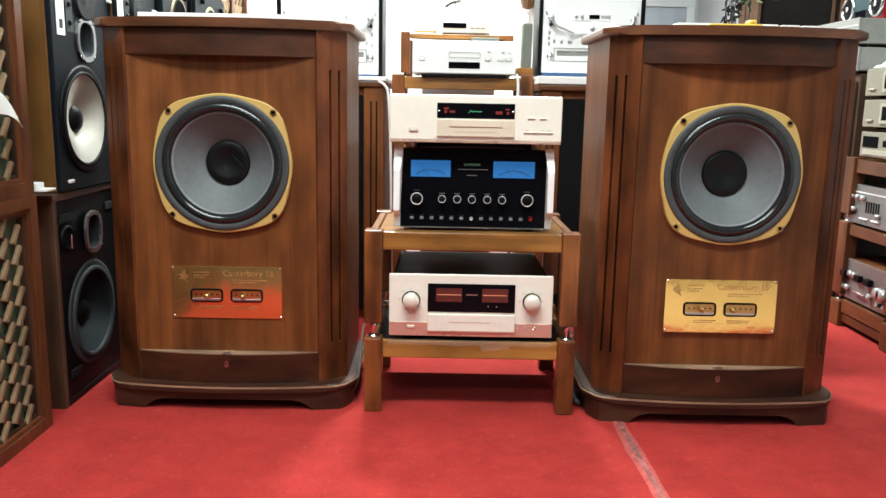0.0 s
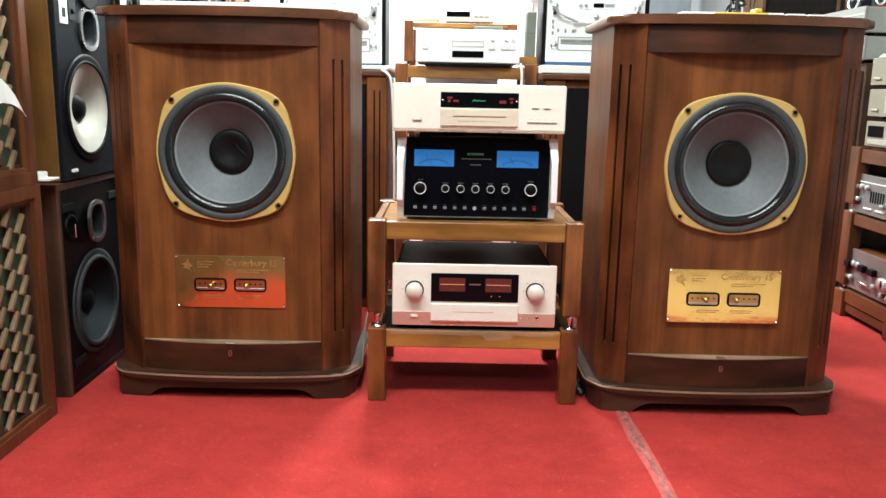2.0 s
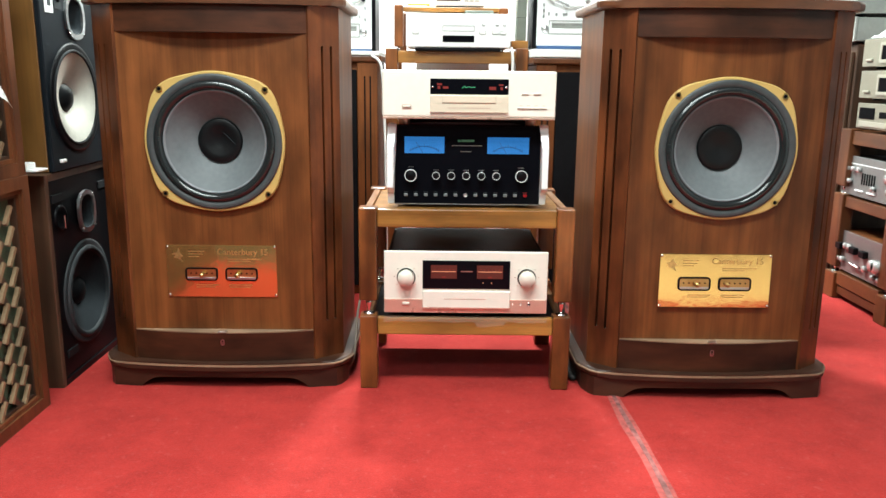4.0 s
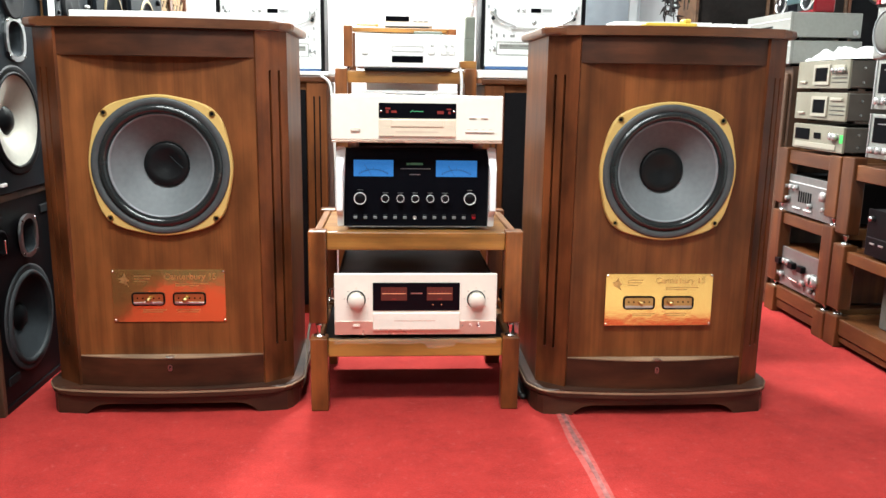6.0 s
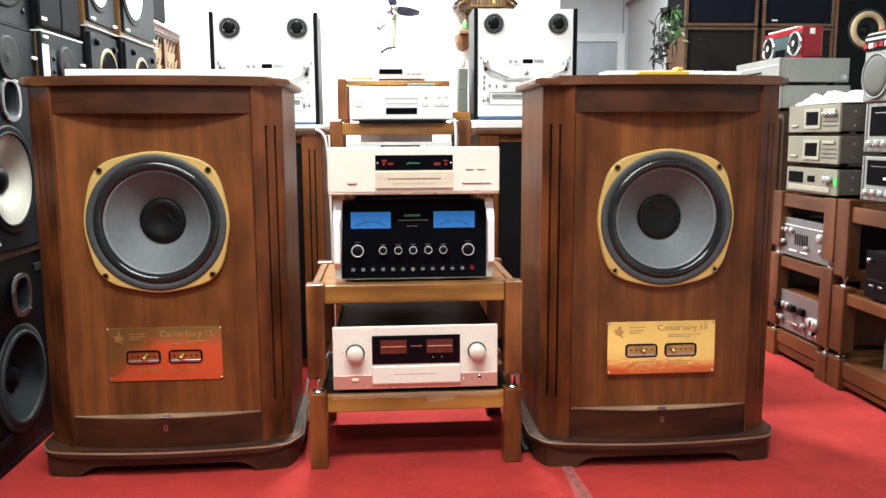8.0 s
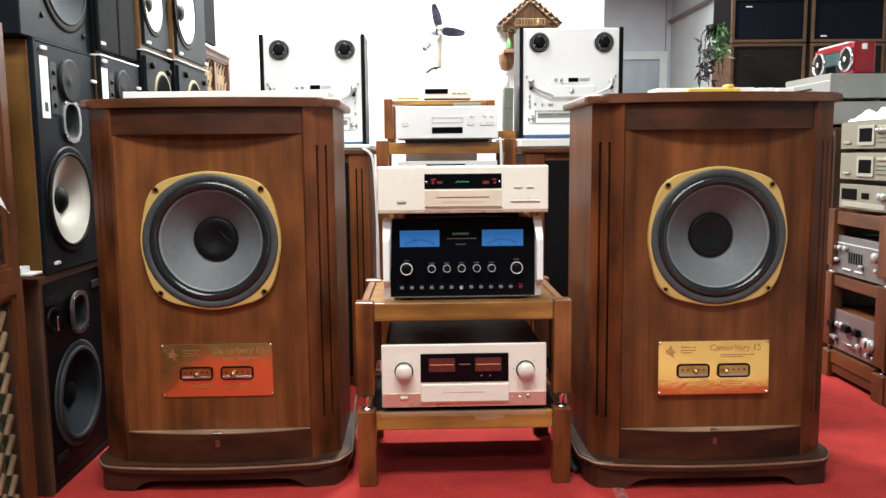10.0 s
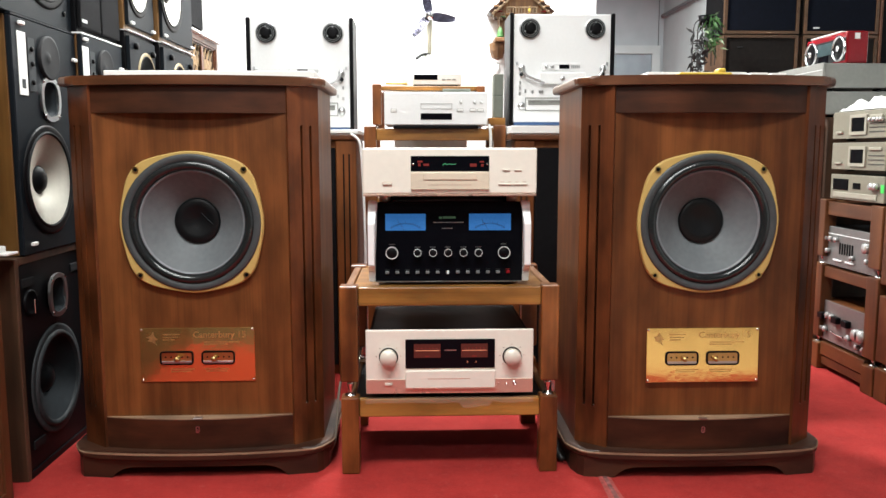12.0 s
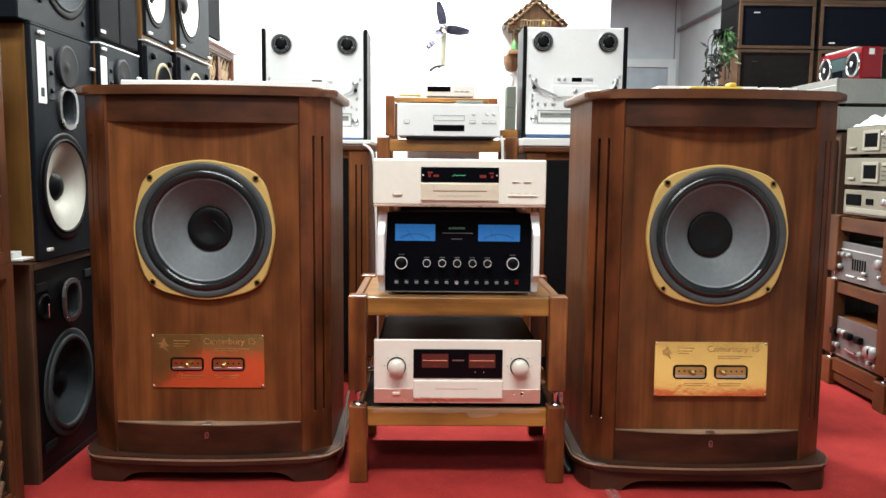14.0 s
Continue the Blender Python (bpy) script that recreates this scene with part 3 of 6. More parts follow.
def big_loudspeaker(m, label, peg_a, peg_b, lean=0.0):
    t = thing("floor_loudspeaker", label, "loudspeaker", m, "pair of walnut loudspeakers")
    side = 0.3383
    body = [(-0.256, 0.0205), (-0.20, 0.0205), (-0.20, 0.10), (0.20, 0.10), (0.20, 0.0205), (0.256, 0.0205), (0.3260, 0.0780), (0.3285, 0.0640), (side, 0.0538), (side, 0.385), (0.27, 0.445), (-0.27, 0.445), (-side, 0.385), (-side, 0.0538), (-0.3285, 0.0640), (-0.3260, 0.0780)]
    prism("carcass", body, 0.060, 1.076, WALNUT, t, 0.002)
    drill(box("baffle", (-0.262, 0.0, 0.160), (0.262, 0.02, 1.01), WALNUT, t, 0.0, "walnut veneered front baffle"), [(0, 0.710, 0.178, 0.1, 1)])
    # bowed top rail and bowed lower panel
    for name, z0, z1, lab in (("top_rail", 1.003, 1.075, "dark figured walnut rail"), ("lower_panel", 0.0795, 0.165, "dark walnut lower panel")):
        o = bow(0.262, 0.033) + [(0.262, 0.014), (-0.262, 0.014)]
        rail = prism(name, o, z0, z1, WALNUT_DARK, t, 0.0015, lab)
        if name == "lower_panel":
            prism("ledge", bow(0.262, 0.036, y=0.001) + [(0.262, 0.012), (-0.262, 0.012)], 0.1655, 0.1685, PALE_EDGE, rail, 0.001, "pale ledge")
            box("catch_plate", (-0.012, -0.037, 0.1688), (0.012, -0.020, 0.1700), STEEL, rail, 0.0004)
            key = ring_rect("keyhole_plate", (-0.0050, 0.1290), (0.0050, 0.1470), 0.0020, -0.0352, -0.031, STEEL, rail, "chrome keyhole plate", 0.004)
            box("keyhole", (-0.0034, -0.0345, 0.131), (0.0034, -0.0325, 0.145), BLACK, key, 0)
            box("key_pin", (-0.0008, -0.0352, 0.1315), (0.0008, -0.0345, 0.140), STEEL, key, 0)
    for s in (-1, 1):
        pillar(t, s)
    # top plate with clipped corners
    tp = bow(0.300, 0.0430, y=-0.0035) + [(0.326, 0.008), (0.354, 0.036), (0.360, 0.050), (0.360, 0.392), (0.280, 0.462), (-0.280, 0.462), (-0.360, 0.392), (-0.360, 0.050), (-0.354, 0.036), (-0.326, 0.008)]
    prism("top_plate", tp, 1.0755, 1.100, WALNUT_TOP, t, 0.008, "rounded walnut top plate", 3)
    # base moulding and plinth with cut-out front
    mo = bow(0.318, 0.030, y=-0.022) + [(0.338, -0.006), (0.361, 0.034), (0.368, 0.056), (0.368, 0.39), (0.285, 0.468), (-0.285, 0.468), (-0.368, 0.39), (-0.368, 0.056), (-0.361, 0.034), (-0.338, -0.006)]
    md = prism("base_moulding", mo, 0.0570, 0.0800, MOULDING, t, 0.0095, "rounded dark base moulding", 4)
    # pale bead: the highlight on the rounded, top-lit moulding is put into its colour
    prism("worn_edge", [(x * 1.0026, y * 1.0026 - 0.0009 * (y < 0)) for x, y in mo], 0.0695, 0.0755, PALE_EDGE, md, 0.0024, "pale upper edge with its highlight in the colour", 3)
    bm = bmesh.new()
    n = 40
    hw = 0.325
    front, back = [], []
    for i in range(n + 1):
        x = -hw + 2 * hw * i / n
        y = -0.014 - 0.026 * (1 - (x / hw) ** 2)
        a = (0.243 - abs(x)) / 0.055
        z = 0.0 if a <= 0 else 0.030 * min(1, math.sin(min(a, 1) * math.pi / 2) ** 0.8) + (0.004 * (1 - (x / 0.24) ** 2) if a > 1 else 0)
        front.append((bm.verts.new((x, y, z)), bm.verts.new((x, y, 0.0570))))
        back.append((bm.verts.new((x, y + 0.03, z)), bm.verts.new((x, y + 0.03, 0.0570))))
    for i in range(n):
        bm.faces.new((front[i][0], front[i + 1][0], front[i + 1][1], front[i][1]))
        bm.faces.new((back[i + 1][0], back[i][0], back[i][1], back[i + 1][1]))
        bm.faces.new((front[i][0], back[i][0], back[i + 1][0], front[i + 1][0]))
        bm.faces.new((front[i][1], front[i + 1][1], back[i + 1][1], back[i][1]))
    for f, b in ((front[0], back[0]), (front[-1], back[-1])):
        bm.faces.new((f[0], f[1], b[1], b[0]))
    plinth = part("plinth", bm, MOULDING, t, "plinth with a cut-out between two feet")
    for s in (-1, 1):
        o = [(s * 0.325, -0.014), (s * 0.340, 0.006), (s * 0.353, 0.044), (s * 0.355, 0.38), (s * 0.33, 0.38), (s * 0.325, 0.016)]
        prism("plinth_side", o if s > 0 else o[::-1], 0.0, 0.0570, MOULDING, plinth, 0.001)
    driver(t, (0, 0, 0.710), not lean)
    plaque(t, peg_a, peg_b, lean)
    return t


big_loudspeaker(pose(-0.608, 2.220, 0, 0, 0, 0.34), "walnut floor loudspeaker with gold-rimmed grey driver and reddish brass plate", 2.3, 1.4)
big_loudspeaker(pose(0.788, 2.169, 0, 0, 0, 0.03), "walnut floor loudspeaker with gold-rimmed grey driver and bright brass plate", 2.2, 0.3, 2.3)


# ---------- the wooden stand between them ----------
def spike(parent, x, y, z0, z1):
    h = z1 - z0
    lathe("spike", [(0, 0), (0.016, 0), (0.016, 0.004), (0.004, 0.006), (0.003, 0.009), (0.0095, h * 0.72), (0.0095, h), (0, h)], (x, y, z0), CHROME, parent, "z", 16, "chrome spike on a round shoe")


st = thing("equipment_stand", "two-tier honey teak equipment stand with chrome spikes on the carpet", "stand", pose(0.0905, 2.19, 0))
XP, DP = 0.303, 0.45
for sx in (-1, 1):
    for y0 in (0.0, DP - 0.05):
        lo_x, hi_x = sorted((sx * XP, sx * (XP - 0.050)))
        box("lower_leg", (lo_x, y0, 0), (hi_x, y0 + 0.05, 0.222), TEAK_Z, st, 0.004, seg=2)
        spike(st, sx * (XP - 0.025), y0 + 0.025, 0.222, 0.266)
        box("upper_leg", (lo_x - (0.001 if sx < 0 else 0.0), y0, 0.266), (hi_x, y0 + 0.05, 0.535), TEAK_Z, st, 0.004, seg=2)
for z0, z1, nm in ((0.162, 0.214, "lower"), (0.478, 0.530, "upper")):
    for y0 in (0.012, DP - 0.032):
        box(nm + "_beam", (-XP + 0.0502, y0, z0), (XP - 0.0502, y0 + 0.022, z1), TEAK_X, st, 0.003, seg=2)
    for sx in (-1, 1):
        lo_x, hi_x = sorted((sx * (XP - 0.012), sx * (XP - 0.034)))
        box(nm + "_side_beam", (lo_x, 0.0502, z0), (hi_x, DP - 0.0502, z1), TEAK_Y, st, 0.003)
    box(nm + "_shelf", (-XP + 0.036, 0.036, z1 - 0.014), (XP - 0.036, DP - 0.036, z1 - 0.002), TEAK_X if nm == "upper" else BLACK, st, 0.002)


bm = bmesh.new()
rows = []
for i in range(46):
    x = -0.235 + 0.47 * i / 45
    j = 0.0022 * noise.noise((x * 60, 1.0, 0.0))
    drop = 0.012 + 0.010 * noise.noise((x * 14, 4.0, 0.0)) + (0.014 if 0.03 < x < 0.12 else 0)
    rows.append([bm.verts.new((x, 0.030, 0.2152 + abs(j))), bm.verts.new((x, 0.0105 + j * 0.5, 0.2156 + abs(j) * 0.8)), bm.verts.new((x, 0.0095 + j, 0.2145 - max(drop, 0.002)))])
for p, q in zip(rows, rows[1:]):
    for k in range(2):
        bm.faces.new((p[k], p[k + 1], q[k + 1], q[k]))
part("plastic_film", bm, FILM, st, "torn clear plastic film along the lower beam")


# ---------- equipment on the stand ----------
def feet(parent, xs, ys, z0, z1, r=0.022, mat=None):
    for x in xs:
        for y in ys:
            lathe("foot", disc_profile(r, z1 - z0, 0.002), (x, y, z0), mat or BLACK, parent, "z", 18)


def knob(parent, x, z, y, r, depth, mat, name="knob", label="", rim=None):
    k = lathe(name, [(0, 0), (r, 0), (r, depth * 0.8), (r * 0.93, depth), (0, depth)], (x, y, z), mat, parent, "-y", 32, label)
    if rim:
        lathe("knob_ring", [(r * 1.0, 0), (r * 1.14, 0), (r * 1.14, 0.0015), (r * 1.0, 0.0015)], (x, y, z), rim, k, "-y", 32, smooth=False)
    return k


# integrated amplifier on the lower tier
am = thing("integrated_amplifier", "champagne integrated amplifier with two round knobs on the lower shelf", "amplifier", pose(0.0905, 2.20, 0.2145))
W = 0.2335
box("case", (-0.225, 0.0125, 0.012), (0.225, 0.40, 0.186), BLACK_MATT, am, 0.004, "black steel case")
box("top_panel", (-0.215, 0.03, 0.1865), (0.215, 0.39, 0.189), BLACK, am, 0.001)
fr = box("front_panel", (-W, 0.0, 0.015), (W, 0.012, 0.196), CHAMPAGNE, am, 0.003, "champagne aluminium front", 2)
box("lower_band", (-W + 0.001, -0.0015, 0.016), (W - 0.001, -0.0002, 0.056), CHAMPAGNE_DARK, fr, 0.0005)
wd = box("meter_window", (-0.1235, -0.003, 0.0875), (0.1255, -0.0002, 0.170), GLASS_BLACK, am, 0.001, "dark display window")
for cx in (-0.063, 0.068):
    mt = box("meter", (cx - 0.037, -0.0036, 0.118), (cx + 0.037, -0.003, 0.157), DIM_METER, wd, 0)
    box("scale_line", (cx - 0.034, -0.0042, 0.1375), (cx + 0.034, -0.0037, 0.1392), WARM_GLOW, mt, 0)
    for i in range(6):
        box("scale_mark", (cx - 0.027 + i * 0.0105, -0.0042, 0.1425), (cx - 0.0235 + i * 0.0105, -0.0037, 0.1455), RED_GLOW, mt, 0)
    box("needle", (cx - 0.006, -0.0042, 0.120), (cx + 0.006, -0.0037, 0.124), RED_GLOW, mt, 0)
box("logo_mark", (-0.015, -0.0040, 0.1375), (0.018, -0.003, 0.1405), STEEL, wd, 0)
for x in (0.048, 0.072):
    box("status_light", (x, -0.0036, 0.104), (x + 0.002, -0.003, 0.107), WARM_GLOW, wd, 0)
box("flap", (-0.1235, -0.006, 0.030), (0.1265, -0.0002, 0.082), CHAMPAGNE, am, 0.003, "champagne control flap", 2)
box("flap_print", (-0.062, -0.0064, 0.0575), (0.056, -0.006, 0.0592), CHAMPAGNE_DARK, am, 0)
box("flap_edge", (-0.1235, -0.0066, 0.0295), (0.1265, -0.006, 0.0335), CHAMPAGNE_DARK, am, 0)
for kx in (-0.1705, 0.1735):
    knob(am, kx - 0.0, 0.1200, -0.0002, 0.0235, 0.024, CHAMPAGNE_KNOB, "large_knob", "champagne turned knob", BLACK)
    for i in range(7):
        a = radians(-130 + i * 43)
        px, pz = kx + 0.034 * math.sin(a), 0.120 + 0.034 * math.cos(a)
        box("dial_mark", (px - 0.0018, -0.0006, pz - 0.0008), (px + 0.0018, -0.0001, pz + 0.0008), CHAMPAGNE_DARK, fr, 0)
pw = ring_rect("power_button_frame", (-0.183, 0.0385), (-0.159, 0.0485), 0.0016, -0.004, 0, CHAMPAGNE_DARK, am, "", 0.003)
box("power_button", (-0.181, -0.0055, 0.040), (-0.161, -0.0015, 0.047), CHAMPAGNE_KNOB, am, 0.001)
for x, r, mt in ((0.1355, 0.0022, CHROME), (0.158, 0.003, CHROME), (0.1815, 0.0055, CHROME)):
    s = lathe("socket", [(0, 0.001), (r * 0.55, 0.001), (r * 0.6, 0.003), (r, 0.003), (r, 0)], (x, -0.0002, 0.0435), mt, am, "-y", 16)
    if r > 0.005:
        lathe("socket_hole", disc_profile(r * 0.6, 0.0012, 0.0002), (x, -0.0012, 0.0435), BLACK, s, "-y", 12)
feet(am, (-0.17, 0.17), (0.05, 0.35), 0.0, 0.012)

# tall black-glass amplifier on the upper tier
mk = thing("meter_amplifier", "black glass amplifier with two blue meters and silver side handles", "amplifier", pose(0.0905, 2.25, 0.5285))
box("case", (-0.200, 0.014, 0.012), (0.200, 0.40, 0.212), BLACK, mk, 0.004)
box("transformer_cover", (-0.195, 0.05, 0.2122), (0.195, 0.38, 0.2480), BLACK_MATT, mk, 0.004)
gl = box("glass_front", (-0.206, 0.0, 0.008), (0.206, 0.0135, 0.234), GLASS_BLACK, mk, 0.003, "black glass front panel", 2)
box("bottom_trim", (-0.205, -0.0016, 0.0085), (0.205, -0.0002, 0.0115), STEEL, gl, 0)
for x0, x1 in ((-0.1775, -0.0655), (0.0555, 0.1725)):
    bl = box("blue_meter", (x0, -0.0012, 0.154), (x1, -0.0002, 0.2005), BLUE_METER, gl, 0, "lit blue level meter")
    cx = (x0 + x1) / 2
    bm = bmesh.new()
    for i in range(13):
        a = -0.62 + i * 1.24 / 12
        px, pz = cx + 0.068 * math.sin(a), 0.1095 + 0.066 * math.cos(a)
        bm_box(bm, (px, -0.0016, pz), (0.0009, 0.0004, 0.004 if i % 3 else 0.008))
    for i in range(24):
        a = -0.62 + i * 1.24 / 23
        bm_box(bm, (cx + 0.068 * math.sin(a), -0.0016, 0.1075 + 0.066 * math.cos(a)), (0.0062, 0.0004, 0.0007))
    part("meter_scale", bm, METER_INK, bl)
    tube("meter_needle", [(cx - 0.004, -0.0018, 0.1545), (cx - 0.024, -0.0018, 0.186)], 0.0005, METER_INK, bl)
for x0, x1, z in ((-0.028, -0.020, 0.1865), (-0.018, 0.018, 0.187)):
    box("logo_mark", (x0, -0.0008, z), (x1, -0.0002, z + 0.0060), LOGO_GREEN, gl, 0)
for x0, x1, z in ((-0.045, 0.040, 0.1755), (-0.020, 0.010, 0.159)):
    box("small_print", (x0, -0.0006, z), (x1, -0.0002, z + 0.0016), STEEL, gl, 0)
for x, r in ((-0.1595, 0.0172), (-0.0885, 0.0108), (-0.0455, 0.0108), (-0.0035, 0.0108), (0.0395, 0.0108), (0.0815, 0.0108), (0.1525, 0.0172)):
    k = knob(gl, x, 0.093, -0.0002, r * 0.985, 0.0186, BLACK, "control_knob", "black knob in a chrome ring")
    # pale non-metal colour stands in for the chrome's bright reflections
    lathe("chrome_ring", [(r * 0.885, 0.0184), (r * 0.90, 0.0202), (r * 0.985, 0.0202), (r * 1.0, 0.0184)], (x, -0.0002, 0.093), WHITE_METAL, k, "-y", 32)
    box("knob_print", (x - 0.008, -0.0006, 0.093 + r * 1.25), (x + 0.008, -0.0002, 0.0944 + r * 1.25), STEEL, gl, 0)
for i in range(13):
    if i == 6:
        lathe("socket", [(0, 0.001), (0.003, 0.001), (0.0035, 0.003), (0.0055, 0.003), (0.0055, 0)], (-0.1735 + i * 0.02825, -0.0002, 0.036), STEEL, gl, "-y", 16)
        continue
    x = -0.1735 + i * 0.02825
    box("push_button", (x - 0.0052, -0.006, 0.0325), (x + 0.0052, -0.0002, 0.0405), RED_PLASTIC if i == 12 else PIPE, gl, 0.0012)
    box("button_print", (x - 0.006, -0.0006, 0.0435), (x + 0.006, -0.0002, 0.0449), RED_GLOW if i == 12 else GASKET, gl, 0)
for s in (-1, 1):
    o = [(0.000, 0.010), (0.025, 0.010), (0.025, 0.236), (-0.004, 0.236), (-0.038, 0.176), (-0.038, 0.060), (-0.004, 0.040)]
    bm = bmesh.new()
    # the sloping upper face widens towards the top
    inner = [0.2065, 0.2065, 0.2065, 0.1985, 0.2065, 0.2075, 0.2075]
    a = [bm.verts.new((s * 0.2245, y, z)) for y, z in o]
    b = [bm.verts.new((s * q, y, z)) for q, (y, z) in zip(inner, o)]
    bm.faces.new(a)
    bm.faces.new(b)
    for i in range(len(o)):
        j = (i + 1) % len(o)
        bm.faces.new((a[i], a[j], b[j], b[i]))
    bmesh.ops.bevel(bm, geom=bm.edges[:], offset=0.002, segments=2, affect="EDGES")
    part("side_handle", bm, WHITE_METAL, mk, "silver angled side handle")
feet(mk, (-0.16, 0.16), (0.05, 0.35), 0.0, 0.012)

# disc player on top of it
cd = thing("disc_player", "champagne disc player with dark display on top of the amplifier", "disc player", pose(0.0905, 2.20, 0.7505))
box("case", (-0.225, 0.0135, 0.036), (0.225, 0.36, 0.155), CHAMPAGNE, cd, 0.004)
fr = box("front_panel", (-0.2365, 0.0, 0.036), (0.2365, 0.013, 0.160), CHAMPAGNE, cd, 0.005, "champagne aluminium front", 3)
box("under_edge", (-0.2355, -0.0012, 0.0305), (0.2355, 0.10, 0.0358), CHAMPAGNE_DARK, cd, 0.001)
wd = box("display", (-0.1060, -0.0022, 0.0975), (0.1065, -0.0002, 0.1385), GLASS_BLACK, cd, 0.001, "dark glass display")
for x in (-0.1000, 0.1005):
    lathe("display_screw", [(0, 0), (0.0035, 0), (0.003, 0.0016), (0, 0.002)], (x, -0.0022, 0.1165), CHROME, wd, "-y", 12)
for x0, x1, z, h in ((-0.088, -0.074, 0.121, 0.005), (-0.086, -0.079, 0.111, 0.008), (-0.072, -0.057, 0.112, 0.006), (0.054, 0.072, 0.110, 0.008), (0.080, 0.092, 0.121, 0.004), (0.084, 0.091, 0.110, 0.007)):
    box("display_digit", (x0, -0.0027, z), (x1, -0.0022, z + h), RED_GLOW, wd, 0)
tube("logo_mark", [(-0.020, -0.0026, 0.113), (-0.013, -0.0026, 0.121), (-0.010, -0.0026, 0.114), (-0.002, -0.0026, 0.118), (0.006, -0.0026, 0.115), (0.016, -0.0026, 0.117)], 0.0009, GREEN_GLOW, wd)
cdp = box("drawer_surround", (-0.1060, -0.0035, 0.0475), (0.1065, -0.0002, 0.0950), CHAMPAGNE_GOLD, cd, 0.0022, "satin gold drawer surround", 2)
box("drawer_front", (-0.0720, -0.0060, 0.0745), (0.0720, -0.0034, 0.0940), CHAMPAGNE_GOLD, cdp, 0.001)
box("drawer_slot", (-0.0735, -0.0038, 0.0725), (0.0735, -0.0033, 0.0745), CHAMPAGNE_DARK, cdp, 0)
box("small_print", (-0.060, -0.0038, 0.0600), (0.058, -0.0035, 0.0615), CHAMPAGNE_DARK, cdp, 0)
box("lower_lip", (-0.1060, -0.0048, 0.0475), (0.1065, -0.0035, 0.0500), CHAMPAGNE_DARK, cdp, 0)
ring_rect("power_button_frame", (-0.1825, 0.0595), (-0.157, 0.0690), 0.0016, -0.003, 0, CHAMPAGNE_DARK, cd, "", 0.003)
box("power_button", (-0.181, -0.0045, 0.061), (-0.1585, -0.001, 0.0675), CHAMPAGNE_KNOB, cd, 0.001)
for x in (0.1525, 0.1845):
    box("push_button", (x - 0.010, -0.0035, 0.0985), (x + 0.010, -0.0002, 0.1025), CHAMPAGNE_KNOB, cd, 0.001)
    box("button_shadow_line", (x - 0.010, -0.0008, 0.0970), (x + 0.010, -0.0002, 0.0984), CHAMPAGNE_DARK, cd, 0)
for i in range(4):
    x = 0.1415 + i * 0.0203
    box("push_button", (x - 0.0096, -0.004, 0.0605), (x + 0.0096, -0.0002, 0.0645), CHAMPAGNE_KNOB, cd, 0.001)
    box("button_shadow_line", (x - 0.0096, -0.0008, 0.0590), (x + 0.0096, -0.0002, 0.0604), CHAMPAGNE_DARK, cd, 0)
    box("small_print", (x - 0.005, -0.0006, 0.0680), (x + 0.005, -0.0002, 0.0692), CHAMPAGNE_DARK, cd, 0)
feet(cd, (-0.18, 0.18), (0.09, 0.32), 0.0, 0.0303, 0.016, CHAMPAGNE_DARK)
tagged(tube("power_cable", [(-0.10, 2.285, 0.747), (-0.08, 2.262, 0.7655), (0.02, 2.257, 0.7655), (0.10, 2.258, 0.768), (0.16, 2.257, 0.7665), (0.24, 2.262, 0.7655), (0.27, 2.285, 0.747)], 0.003, GASKET), "dark grey cable lying over the black amplifier", "cable")


# ---------- the row of loudspeakers along the left wall ----------
def facing_room(y_mid, z, x=-1.07):
    """A pose for a thing built with its front to -y: turned so that the front looks to +x."""
    return pose(x, y_mid, z, 0, 0, 90)


def small_driver(parent, x, z, r, cone, y=-0.012, rim=None, label="", deep=0.35, roll=None, edge=0.93):
    d = lathe("driver_frame", [(r * 1.13, 0), (r * 1.13, 0.003), (r * 1.08, 0.005), (r * 1.0, 0.004)], (x, y, z), rim or BLACK_MATT, parent, "-y", 48, label)
    c, h = (1 + edge) / 2, (1 - edge) / 2
    lathe("surround", [(r * 1.0, 0.003)] + [(r * (c + h * math.cos(radians(a))), 0.003 + r * h * 0.9 * math.sin(radians(a))) for a in range(10, 180, 34)] + [(r * edge, 0.002)], (x, y, z), roll or BLACK_MATT, d, "-y", 48)
    lathe("cone", [(r * edge, 0.003), (r * 0.78, 0.003 - r * deep * 0.22), (r * 0.55, 0.003 - r * deep * 0.55), (r * 0.3, 0.003 - r * deep)], (x, y, z), cone, d, "-y", 48)
    lathe("dust_cap", [(r * 0.31, -r * deep), (r * 0.22, -r * deep + r * 0.10), (r * 0.1, -r * deep + r * 0.14), (0, -r * deep + r * 0.15)], (x, y, z), CAP, d, "-y", 24)
    return d


def square_mid(parent, x, z, w, h):
    y = -0.012
    f = ring_rect("mid_frame", (x - w / 2, z - h / 2), (x + w / 2, z + h / 2), w * 0.12, y - 0.006, y + 0.002, STEEL, parent, "silver rounded midrange frame", w * 0.42)
    lathe("mid_cone", [(w * 0.46, 0.006), (w * 0.40, 0.0), (w * 0.16, -0.03), (w * 0.15, -0.024), (0, -0.018)], (x, y, z), BLACK_CONE, f, "-y", 32, squash=(1, h / w))
    for sx in (-1, 1):
        for sz in (-1, 1):
            lathe("screw", disc_profile(0.004, 0.003), (x + sx * w * 0.36, y - 0.005, z + sz * h * 0.38), CHROME, f, "-y", 8)
    return f


